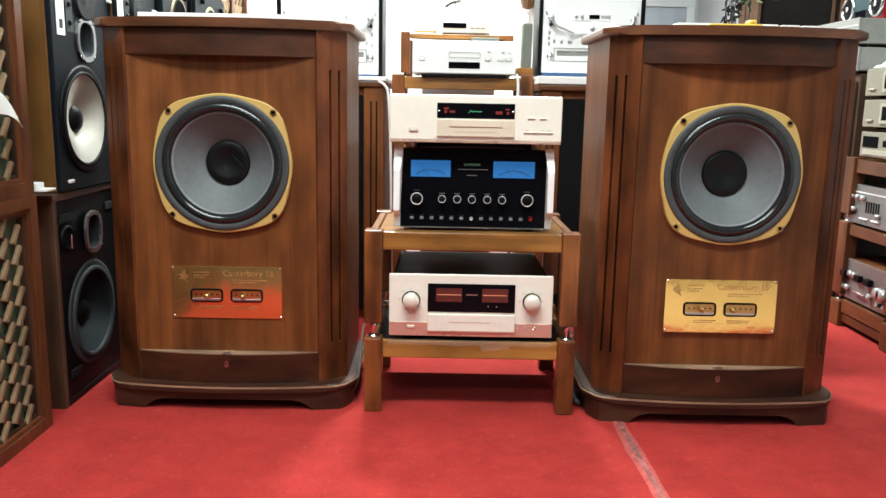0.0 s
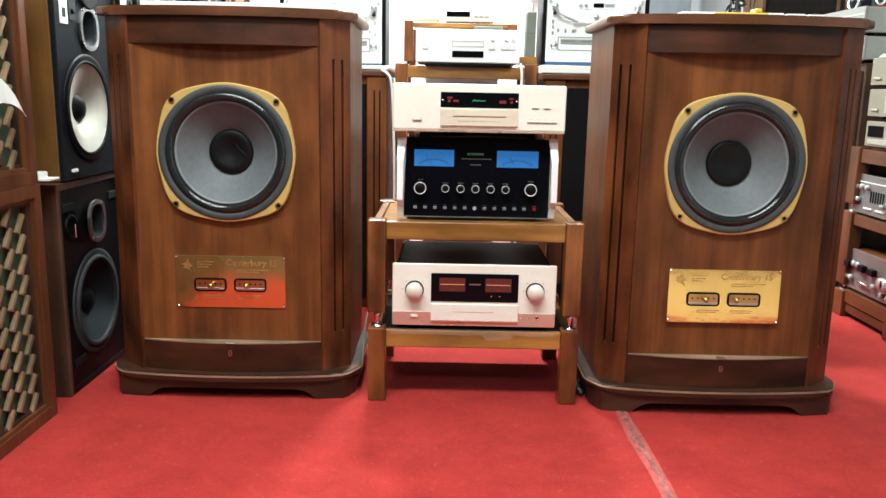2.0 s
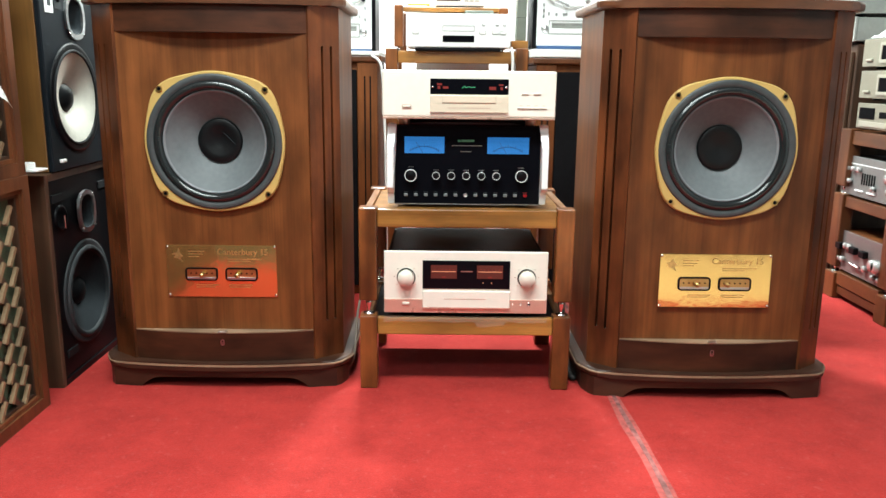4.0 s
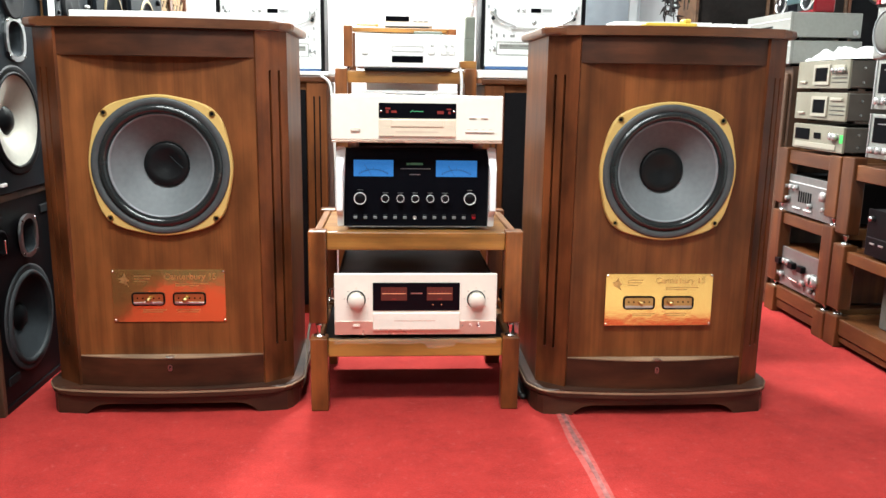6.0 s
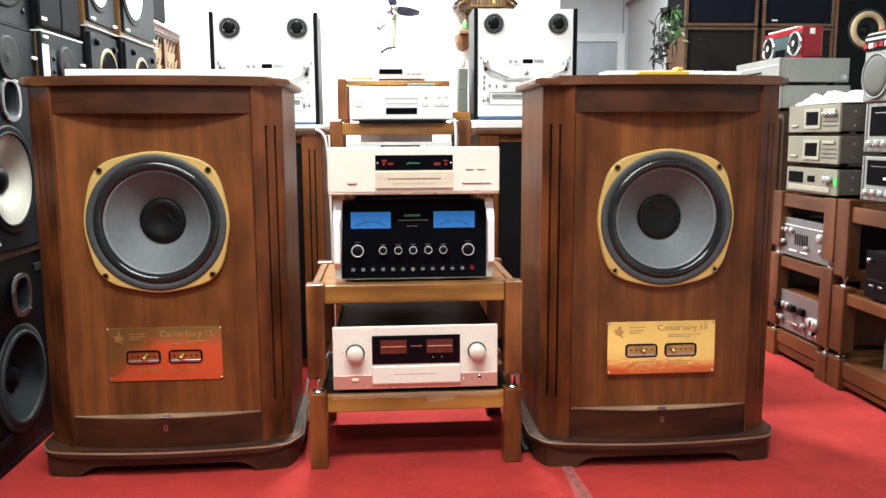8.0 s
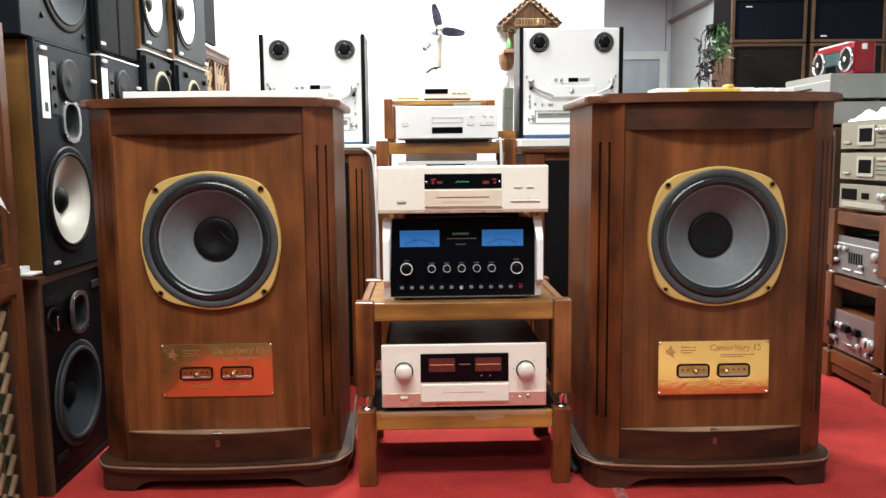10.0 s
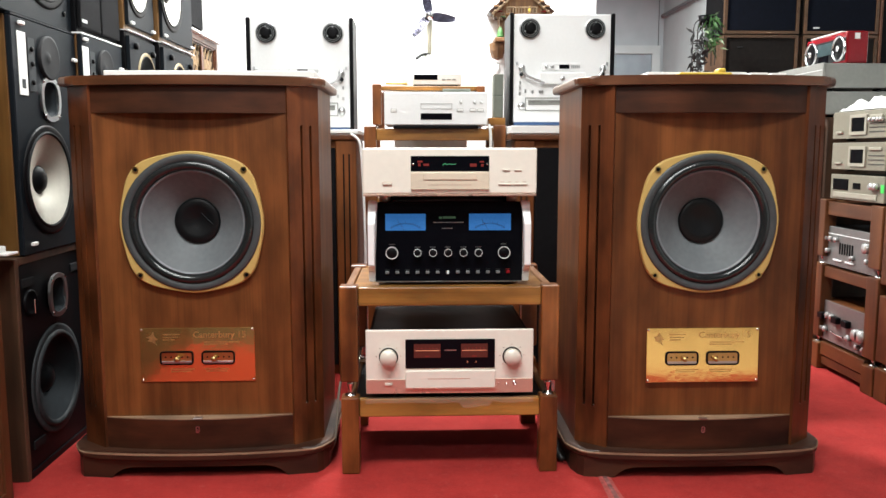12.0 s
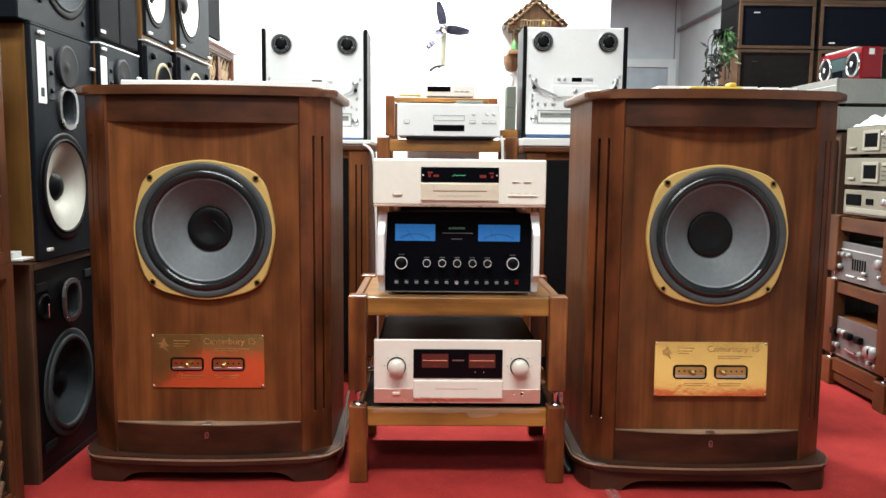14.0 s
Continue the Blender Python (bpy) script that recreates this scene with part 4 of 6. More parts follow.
def studio_cabinet(name, label, width, height, depth, m, side_mat, face_mat, group="loudspeakers along the wall", lip=0.018, face_in=0.012, holes=()):
    t = thing(name, label, "loudspeaker", m, group)
    hw = width / 2
    box("side_panel", (-hw, 0, 0), (-hw + lip, depth, height), side_mat, t, 0.002)
    box("side_panel", (hw - lip, 0, 0), (hw, depth, height), side_mat, t, 0.002)
    box("top_panel", (-hw + lip, 0, height - lip), (hw - lip, depth, height), side_mat, t, 0.001)
    box("bottom_panel", (-hw + lip, 0, 0), (hw - lip, depth, lip), side_mat, t, 0.001)
    face = box("face", (-hw + lip, -0.012 if face_in < 0.013 else 0.02, lip), (hw - lip, depth - 0.02, height - lip), face_mat, t, 0.001)
    if holes:
        drill(face, holes)
    return t


# lower dark loudspeaker
a = thing("studio_loudspeaker", "black-faced three-way loudspeaker in a brown cabinet on the carpet", "loudspeaker", facing_room(2.40, 0), "loudspeakers along the wall")
for x0, x1 in ((-0.232, -0.212), (0.212, 0.232)):
    box("side_panel", (x0, -0.004, 0.0), (x1, 0.40, 0.618), BROWN_Z, a, 0.002)
box("top_panel", (-0.212, -0.004, 0.598), (0.212, 0.40, 0.618), BROWN_Z, a, 0.001)
box("bottom_panel", (-0.212, -0.004, 0.0), (0.212, 0.40, 0.02), BLACK, a, 0.001)
drill(box("face", (-0.212, 0.001, 0.02), (0.212, 0.38, 0.598), BLACK, a, 0.001), [(-0.020, 0.236, 0.142, 0.09, 1), (-0.012, 0.484, 0.046, 0.06, 1.14)])
small_driver(a, -0.020, 0.236, 0.142, BLACK_CONE, 0.0, GASKET, "large dark woofer", 0.24, GASKET, 0.87)
square_mid(a, -0.012, 0.484, 0.112, 0.128)
lathe("tweeter", [(0.036, 0), (0.036, 0.006), (0.030, 0.008), (0.018, -0.004), (0, 0.0)], (-0.158, 0.0, 0.488), BLACK, a, "-y", 32)
box("tweeter_bar", (-0.151, -0.012, 0.455), (-0.147, -0.004, 0.495), CHROME, a, 0.001)
for x, z in ((-0.150, 0.085), (-0.165, 0.545), (0.14, 0.545)):
    box("badge", (x - 0.032, -0.003, z - 0.012), (x + 0.032, 0.002, z + 0.012), BLACK_MATT, a, 0.001)


def monitor(m, label, small=False):
    """A monitor with a blue-black face, white woofer, square mid and round horn tweeter."""
    t = thing("studio_monitor", label, "loudspeaker", m, "loudspeakers along the wall")
    hw, h = (0.171 if small else 0.1995), 0.640
    wx, wr = (0.0, 0.120) if small else (-0.028, 0.138)
    for s in (-1, 1):
        x0, x1 = sorted((s * hw, s * (hw - 0.016)))
        box("side_panel", (x0, 0.004, 0), (x1, 0.34, h), OAK_Z, t, 0.002, "golden veneered side")
    box("case", (-hw + 0.016, 0.09, 0), (hw - 0.016, 0.335, h), OAK_Z, t, 0.0)
    box("case_top", (-hw + 0.016, 0.004, h - 0.02), (hw - 0.016, 0.0895, h - 0.0025), OAK_Z, t, 0.0)
    drill(box("face", (-hw, -0.012, 0.0), (hw, 0.0038, h - 0.002), BAFFLE_GREY, t, 0.003, "blue-black front baffle"), [(wx, 0.200, wr, 0.1, 1), (0.005, 0.430, 0.050, 0.1, 1.05)])
    box("top_edge_strip", (-hw, -0.0135, h - 0.0018), (hw, 0.02, h + 0.003), WHITE_METAL if small else BAFFLE_GREY, t, 0.0005, "thin bright edge strip" if small else "")
    small_driver(t, wx, 0.200, wr, WHITE_CONE, -0.012, BLACK, "white ribbed woofer", 0.24)
    square_mid(t, 0.005, 0.430, 0.122, 0.128)
    lathe("horn_tweeter", [(0.062, 0), (0.062, 0.009), (0.056, 0.010), (0.022, 0.0015), (0.012, 0.006), (0, 0.007)], (0.004, -0.012, 0.546), BLACK_MATT, t, "-y", 32)
    pl = box("label_strip", (-0.170, -0.0145, 0.432), (-0.125, -0.012, 0.600), WHITE_PAPER, t, 0.0005, "white label strip with controls")
    box("small_print", (-0.158, -0.0150, 0.450), (-0.138, -0.0145, 0.475), GASKET, pl, 0)
    ct = box("control_panel", (-0.116, -0.0145, 0.445), (-0.076, -0.012, 0.590), GASKET, t, 0.0005)
    for z in (0.470, 0.520, 0.560):
        lathe("level_knob", disc_profile(0.007, 0.006, 0.002), (-0.096, -0.0145, z), BLACK, ct, "-y", 16)
    for x, z in ((-0.150, 0.622), (hw - 0.0215, 0.560), (-0.150, 0.028), (hw - 0.0345, 0.450)):
        box("grille_peg", (x - 0.013, -0.022, z - 0.005), (x + 0.013, -0.012, z + 0.005), BLACK if z == 0.450 else WHITE_PLASTIC, t, 0.002)
    return t


monitor(facing_room(2.410, 0.6205), "monitor loudspeaker with white woofer and golden sides on another")
monitor(facing_room(2.782, 0.6275, -1.050), "monitor loudspeaker with white label strip beside its twin", True)
sup = studio_cabinet("loudspeaker_cabinet", "plain brown cabinet under the monitor loudspeaker", 0.342, 0.627, 0.36, facing_room(2.782, 0, -1.055), BROWN_Z, GRILLE)

# black upper loudspeaker with grey woofer, above the first monitor
u = thing("black_loudspeaker", "black loudspeaker with large grey woofer on top of the monitor", "loudspeaker", facing_room(2.388, 1.2645), "loudspeakers along the wall")
drill(box("case", (-0.223, -0.004, 0), (0.223, 0.34, 0.62), BAFFLE_GREY, u, 0.004, "blue-black case"), [(0.055, 0.215, 0.150, 0.09, 1)])
small_driver(u, 0.055, 0.215, 0.150, BLACK_CONE, -0.004, BLACK, "grey woofer")
for x, z in ((-0.10, 0.07), (0.17, 0.05)):
    lathe("bolt", disc_profile(0.008, 0.006, 0.002), (x, -0.004, z), BLACK, u, "-y", 12)
# cloth-covered loudspeaker above the second monitor
v = thing("black_loudspeaker", "black cloth-fronted loudspeaker lying on the second monitor", "loudspeaker", facing_room(2.782, 1.2715, -1.052), "loudspeakers along the wall")
box("case", (-0.171, 0.0, 0), (0.171, 0.34, 0.60), BLACK, v, 0.003)
box("grille", (-0.166, -0.014, 0.012), (-0.002, 0.0, 0.59), GRILLE, v, 0.006, "black cloth grille", 2)
box("grille", (0.004, -0.014, 0.012), (0.166, 0.0, 0.59), GRILLE, v, 0.006, "black cloth grille", 2)
box("badge", (-0.160, -0.016, 0.030), (-0.120, -0.013, 0.040), STEEL, v, 0.0005)

# two columns further back: cabinets with gold-rimmed woofer below, white woofer above
for ym, y_half, front, r_white, x_white, x_gold in ((3.1185, 0.1570, -1.018, 0.108, -0.033, 0.033), (3.5080, 0.2305, -0.996, 0.138, -0.085, -0.008)):
    q = studio_cabinet("loudspeaker_cabinet", "blue-black loudspeaker with gold-rimmed woofer and bright top edge", 2 * y_half, 0.7045, 0.36, facing_room(ym, 0.6245, front - 0.012), BLACK, BAFFLE_GREY, holes=[(x_gold, 0.545, 0.088, 0.06, 1)])
    small_driver(q, x_gold, 0.545, 0.088, BLACK_CONE, -0.012, KHAKI, "gold-rimmed woofer")
    box("top_edge_strip", (-y_half, -0.0145, 0.7030), (y_half, 0.012, 0.7063), WHITE_METAL, q, 0.0005, "thin bright edge strip")
    for x, z in ((-y_half * 0.55, 0.655), (y_half * 0.62, 0.645)):
        lathe("bolt", disc_profile(0.012, 0.014, 0.003), (x, -0.012, z), BLACK, q, "-y", 12)
    studio_cabinet("loudspeaker_cabinet", "plain dark cabinet at the bottom of a stack", 2 * y_half, 0.624, 0.36, facing_room(ym, 0, front - 0.012), BROWN_Z, GRILLE)
    w = studio_cabinet("white_cone_loudspeaker", "loudspeaker with bright white woofer and oak side on a stack", 2 * y_half, 0.62, 0.34, facing_room(ym, 1.3315, front - 0.012), OAK_Z, BAFFLE_GREY, holes=[(x_white, 0.072 + r_white, r_white, 0.06, 1)])
    small_driver(w, x_white, 0.072 + r_white, r_white, WHITE_CONE, -0.012, BLACK, "bright white woofer", 0.18)
    for x in (-y_half + 0.045, y_half - 0.04):
        box("grille_peg", (x - 0.015, -0.022, 0.022), (x + 0.015, -0.012, 0.032), WHITE_PLASTIC, w, 0.002)


def lattice_front(parent, x0, x1, z0, z1, pitch_x, pitch_z, y=0.0):
    """Woven wooden lattice: pale slanted slats over crossing ones coloured dark for shading, in front of green cloth.
    """
    box("cloth", (x0, y + 0.022, z0), (x1, y + 0.026, z1), GREEN_CLOTH, parent, 0, "green speaker cloth")
    pale, dark = bmesh.new(), bmesh.new()
    nx, nz = int(round((x1 - x0) / pitch_x)), int(round((z1 - z0) / pitch_z))
    px, pz = (x1 - x0) / nx, (z1 - z0) / nz
    def slat(bm, cx, cz, lean, w, h, d, yy):
        m = Matrix.Translation((cx, yy, cz)) @ Matrix.Rotation(radians(lean), 4, "Y")
        r = bmesh.ops.create_cube(bm, size=1.0, matrix=m @ Matrix.Diagonal((w, d, h, 1)))
    mesh_p, mesh_d = None, None
    for j in range(nz):
        for i in range(nx):
            cx, cz = x0 + (i + 0.5) * px + (0.5 * px if j % 2 else 0), z0 + (j + 0.5) * pz
            if cx > x1 - 0.004:
                continue
            slat(pale, cx + 0.20 * px, cz, 36, px * 0.095, pz * 2.0, 0.010, y + 0.008)
            # crossing slats: the weave's shading is put into their darker wood colour
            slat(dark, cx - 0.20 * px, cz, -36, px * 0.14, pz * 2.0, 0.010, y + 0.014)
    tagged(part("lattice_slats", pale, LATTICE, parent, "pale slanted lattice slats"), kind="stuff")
    tagged(part("lattice_slats_dark", dark, LATTICE_DARK, parent, "crossing lattice slats with shading in their dark colour"), kind="stuff")


def lattice_loudspeaker(m, label, width, height, depth, rim, pitch_x, pitch_z, group="lattice loudspeakers"):
    t = thing("lattice_loudspeaker", label, "loudspeaker", m, group)
    hw = width / 2
    box("case", (-hw, 0.03, 0.0), (hw, depth, height), BROWN_Z, t, 0.003)
    ring_rect("front_frame", (-hw, 0.0), (hw, height), rim * 0.62, -0.004, 0.0295, MAHOGANY, t, "mahogany front frame")
    ring_rect("inner_moulding", (-hw + rim * 0.64, rim * 0.64), (hw - rim * 0.64, height - rim * 0.64), rim * 0.2, 0.002, 0.0295, MAHOGANY, t)
    ring_rect("inner_bead", (-hw + rim * 0.86, rim * 0.86), (hw - rim * 0.86, height - rim * 0.86), rim * 0.14, 0.010, 0.0295, LATTICE_DARK, t)
    lattice_front(t, -hw + rim, hw - rim, rim, height - rim, pitch_x, pitch_z, 0.004)
    return t


lattice_loudspeaker(facing_room(1.715, 0, -1.056), "mahogany loudspeaker with woven wooden lattice front standing on the carpet", 0.68, 0.634, 0.40, 0.052, 0.118, 0.0265)
lattice_loudspeaker(facing_room(1.715, 0.6355, -1.060), "mahogany loudspeaker with woven wooden lattice front stacked on its twin", 0.68, 0.640, 0.40, 0.052, 0.118, 0.0265)
for zz, xx in ((0, -1.056), (0.6355, -1.060)):
    lattice_loudspeaker(facing_room(1.030, zz, xx), "mahogany loudspeaker with woven wooden lattice front in the same row", 0.68, 0.636, 0.40, 0.052, 0.118, 0.0265)
ll = lattice_loudspeaker(facing_room(4.14, 0.90, -1.07), "small oak loudspeaker with wooden lattice front in the far corner", 0.64, 0.570, 0.36, 0.045, 0.06, 0.075)
box("middle_stile", (-0.012, -0.006, 0.046), (0.028, 0.0035, 0.524), MAHOGANY, ll, 0.002, "upright between two lattice panels")
tagged(box("white_board", (-1.40, 3.83, 1.4705), (-1.045, 4.47, 1.4805), WHITE_PAPER, None, 0.001), "thin white card lying on the lattice loudspeaker", "board")
studio_cabinet("loudspeaker_cabinet", "plain dark cabinet under the lattice loudspeaker", 0.64, 0.899, 0.36, facing_room(4.14, 0, -1.07), BROWN_Z, GRILLE)
fb = studio_cabinet("black_loudspeaker", "black loudspeaker on the lattice loudspeaker in the corner", 0.34, 0.5, 0.30, facing_room(4.00, 1.4810, -1.07), BLACK, GRILLE)
box("badge", (-0.15, -0.014, 0.06), (-0.12, -0.011, 0.07), STEEL, fb, 0.0005)

# folded white label stuck between the cabinets, and the corner of a paper tag
bm = bmesh.new()
bm_box(bm, (-1.085, 2.125, 0.6385), (0.075, 0.06, 0.006), 0.001)
bm_box(bm, (-1.095, 2.125, 0.649), (0.040, 0.045, 0.016), 0.002)
tagged(part("white_block", bm, WHITE_PLASTIC), "small white plastic block on the dark loudspeaker", "block")
bm = bmesh.new()
rows = []
for i in range(9):
    s = i / 8
    y = 1.78 + 0.20 * s
    z = 0.875 - 0.07 * s + 0.03 * math.sin(s * 3.0)
    wd = 0.05 * (1 - s) + 0.002
    rows.append([bm.verts.new((-1.045 + 0.02 * math.sin(s * 2.4), y, z - wd)), bm.verts.new((-1.050 + 0.02 * math.sin(s * 2.4), y, z + wd))])
for p, q in zip(rows, rows[1:]):
    bm.faces.new((p[0], p[1], q[1], q[0]))
bmesh.ops.solidify(bm, geom=bm.faces[:], thickness=0.0006)
tagged(part("paper_tag", bm, WHITE_PAPER), "curled white paper tag hanging on the lattice front", "tag")


# ---------- wooden racks on the right ----------
def side_rack(m, label, tiers, width, depth=0.42):
    """A rack with its front to -y. tiers: (leg bottom, leg top, beam bottom, beam top)."""
    t = thing("equipment_rack", label, "rack", m, "wooden racks along the aisle")
    hw, pw = width / 2, 0.078
    for k, (z0, z1, b0, b1) in enumerate(tiers):
        for sx in (-1, 1):
            for y0 in (0.0, depth - 0.05):
                lo_x, hi_x = sorted((sx * hw, sx * (hw - pw)))
                box("leg", (lo_x, y0, z0), (hi_x, y0 + 0.05, z1), RACK_SHADED_Z, t, 0.004, seg=2)
                if k:
                    spike(t, sx * (hw - pw / 2), y0 + 0.025, tiers[k - 1][1], z0)
        for y0 in (0.010, depth - 0.032):
            box("beam", (-hw + pw + 0.0004, y0, b0), (hw - pw - 0.0004, y0 + 0.022, b1), RACK_SHADED_X, t, 0.003, seg=2)
        box("shelf", (-hw + pw + 0.0004, 0.0335, b1 - 0.016), (hw - pw - 0.0004, depth - 0.0335, b1 - 0.002), RACK_SHADED_X, t, 0.001)
        for sx in (-1, 1):
            lo_x, hi_x = sorted((sx * (hw - 0.012), sx * (hw - 0.034)))
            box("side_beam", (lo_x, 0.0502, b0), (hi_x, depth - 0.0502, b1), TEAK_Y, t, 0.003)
    box("base_board", (-hw + pw + 0.0004, 0.016, 0.022), (hw - pw - 0.0004, 0.034, tiers[0][2] - 0.004), RACK_SHADED_X, t, 0.002)
    return t


def facing_aisle(y_mid, z, x=1.67):
    return pose(x, y_mid, z, 0, 0, -90)


side_rack(facing_aisle(3.065, 0), "three-tier teak equipment rack with spikes, farther along the aisle", ((0, 0.108, 0.062, 0.118), (0.135, 0.440, 0.388, 0.432), (0.472, 0.704, 0.643, 0.698)), 0.48)
side_rack(facing_aisle(2.505, 0), "three-tier teak equipment rack with spikes, nearer along the aisle", ((0, 0.118, 0.049, 0.110), (0.142, 0.385, 0.324, 0.366), (0.425, 0.706, 0.626, 0.682)), 0.62)


def hifi_box(name, label, category, m, w, h, d, front, case, group=""):
    t = thing(name, label, category, m, group)
    box("case", (-w / 2 + 0.004, 0.0105, 0.010), (w / 2 - 0.004, d, h - 0.002), case, t, 0.003)
    box("front_panel", (-w / 2, 0.0, 0.008), (w / 2, 0.010, h), front, t, 0.0025, "", 2)
    feet(t, (-w / 2 + 0.05, w / 2 - 0.05), (0.05, d - 0.05), 0.0, 0.010, 0.018)
    return t


def knob_row(t, xs, z, r, mat=None, depth=0.016):
    for x in xs:
        knob(t, x, z, -0.0002, r, depth, mat or SILVER_KNOB)


# three stacked pale tape decks and disc units on the far rack
deck_m = [(0.7055, 0.105), (0.8215, 0.112), (0.9405, 0.112)]
for k, (z, h) in enumerate(deck_m):
    t = hifi_box("cassette_deck", ("pale champagne cassette deck with green sticker on the rack", "pale champagne cassette deck in a stack of three", "pale champagne deck with shiny knobs on top of a stack")[k], "cassette deck", facing_aisle(3.012 + 0.004 * k, z), 0.37, h, 0.33, DECK, DECK_CASE, "stack of pale decks")
    if k == 0:
        box("cassette_window", (-0.165, -0.003, 0.045), (-0.055, 0.0, 0.088), DECK_GLASS, t, 0.001)
        box("counter", (-0.020, -0.003, 0.052), (0.030, 0.0, 0.075), DECK_GLASS, t, 0.001)
        knob_row(t, (0.115, 0.140), 0.066, 0.013)
        box("sticker", (0.163, -0.0012, 0.045), (0.183, 0.0, 0.075), GREEN_TAG, t, 0, "green price sticker")
        box("lower_flap", (-0.16, -0.004, 0.016), (0.14, 0.0, 0.036), DECK_PALE, t, 0.001)
    else:
        ring_rect("window_frame", (-0.055, 0.022), (0.060, 0.098), 0.012, -0.006, 0.0, DECK_PALE, t, "", 0.004)
        box("cassette_window", (-0.045, -0.003, 0.030), (0.045, 0.0, 0.085), DECK_GLASS, t, 0.001)
        box("power_button", (-0.150, -0.008, 0.028), (-0.105, 0.0, 0.037), DECK_PALE, t, 0.002)
        for i in range(3):
            box("trim_line", (0.075, -0.002, 0.030 + 0.016 * i), (0.175, 0.0, 0.0325 + 0.016 * i), GASKET, t, 0)
        box("button_bar", (0.080, -0.006, 0.082), (0.160, 0.0, 0.094), DECK_PALE, t, 0.002)
        if k == 2:
            knob_row(t, (0.090, 0.115, 0.140, 0.160), 0.075, 0.008)
    for y in (0.06, 0.28):
        lathe("side_screw", disc_profile(0.005, 0.002, 0.0005), (0.181, y, h - 0.03), STEEL, t, "x", 10)
        lathe("side_screw", disc_profile(0.005, 0.002, 0.0005), (0.181, y, 0.03), STEEL, t, "x", 10)

# two receivers stacked on the near rack
for k, (z, h) in enumerate(((0.7065, 0.158), (0.8720, 0.172))):
    t = hifi_box("receiver", "silver vintage receiver with dark tuning dial on the near rack", "receiver", facing_aisle(2.452, z), 0.44, h, 0.34, SILVER_PAINT, BROWN_Z, "stacked receivers")
    box("dial", (-0.195, -0.003, 0.062), (0.195, 0.0, h - 0.012), DECK_GLASS, t, 0.001, "dark glass tuning dial")
    box("dial_print", (-0.10, -0.0036, 0.082), (-0.035, -0.003, 0.090), WHITE_METAL, t, 0)
    box("dial_print", (-0.17, -0.0036, h - 0.034), (0.16, -0.003, h - 0.032), STEEL, t, 0)
    box("dial_print", (0.02, -0.0036, 0.080), (0.06, -0.003, 0.092), BRASS_DULL, t, 0)
    knob_row(t, [-0.185 + 0.041 * i for i in range(10)], 0.036, 0.012)
    for x in (-0.2165, 0.2165):
        box("end_cheek", (x - 0.0035, -0.004, 0.008), (x + 0.0035, 0.012, h + 0.001), STEEL, t, 0.001)

# silver amplifiers inside the far rack
for z, h, lab, fm in ((0.4330, 0.165, "silver amplifier with many shiny knobs in the rack", RACK_SILVER), (0.1190, 0.172, "silver tape amplifier with black keys on the lowest shelf", SHADED_SILVER)):
    t = hifi_box("silver_amplifier", lab, "amplifier", pose(1.690, 3.085, z, 0, 0, -90), 0.42, h, 0.33, fm, WALNUT if z < 0.2 else BLACK_MATT, "silver amplifiers in the rack")
    if z > 0.2:
        knob_row(t, (-0.19, -0.15, -0.11, -0.07), 0.115, 0.011)
        knob_row(t, (-0.165, -0.13), 0.065, 0.010)
        knob_row(t, (0.150,), 0.105, 0.020, depth=0.020)
        knob_row(t, (0.05, 0.155), 0.055, 0.010)
        for i in range(6):
            box("slider", (-0.05 + 0.018 * i, -0.004, 0.060), (-0.045 + 0.018 * i, 0.0, 0.105), BLACK, t, 0.001)
        for x in (-0.06, 0.03):
            box("key", (x - 0.03, -0.006, 0.030), (x + 0.03, 0.0, 0.036), WHITE_METAL, t, 0.001)
        box("edge_line", (-0.205, -0.002, 0.134), (0.205, 0.0, 0.137), WHITE_METAL, t, 0)
    else:
        for x in (-0.14, -0.03, 0.045):
            box("black_key", (x - 0.020, -0.022, 0.095), (x + 0.020, 0.0, 0.122), BLACK, t, 0.003)
        knob_row(t, (-0.18, -0.10, -0.07), 0.115, 0.012)
        knob_row(t, (-0.15, -0.115, 0.06), 0.055, 0.012)
        knob_row(t, (0.135, 0.165), 0.085, 0.024, depth=0.03)
        tube("lever", [(-0.05, -0.012, 0.055), (0.0, -0.016, 0.050), (0.03, -0.012, 0.052)], 0.004, CHROME, t)
        knob_row(t, (0.125, 0.17), 0.036, 0.010)
bk = hifi_box("black_receiver", "black receiver with small buttons in the near rack", "receiver", pose(1.690, 2.42, 0.3670, 0, 0, -90), 0.46, 0.172, 0.33, BLACK, BLACK_MATT)
for i in range(3):
    box("push_button", (-0.20 + 0.05 * i, -0.004, 0.050), (-0.175 + 0.05 * i, 0.0, 0.056), STEEL, bk, 0.001)
box("trim_line", (-0.22, -0.002, 0.072), (0.22, 0.0, 0.0745), GASKET, bk, 0)
knob_row(bk, (-0.195,), 0.140, 0.009, STEEL)
box("badge", (-0.04, -0.003, 0.100), (-0.022, 0.0, 0.106), WHITE_METAL, bk, 0.0005)
# panel leaning in the bottom of the near rack
lp = tagged(box("leaning_board", (1.76, 2.22, 0.1115), (1.775, 2.62, 0.315), DECK_CASE, None, 0.002), "dark grey board leaning inside the near rack", "board")
pb = tagged(box("grey_box", (1.80, 2.18, 0.1115), (1.98, 2.42, 0.29), SHADED_SILVER, None, 0.004), "grey metal box inside the near rack", "box")

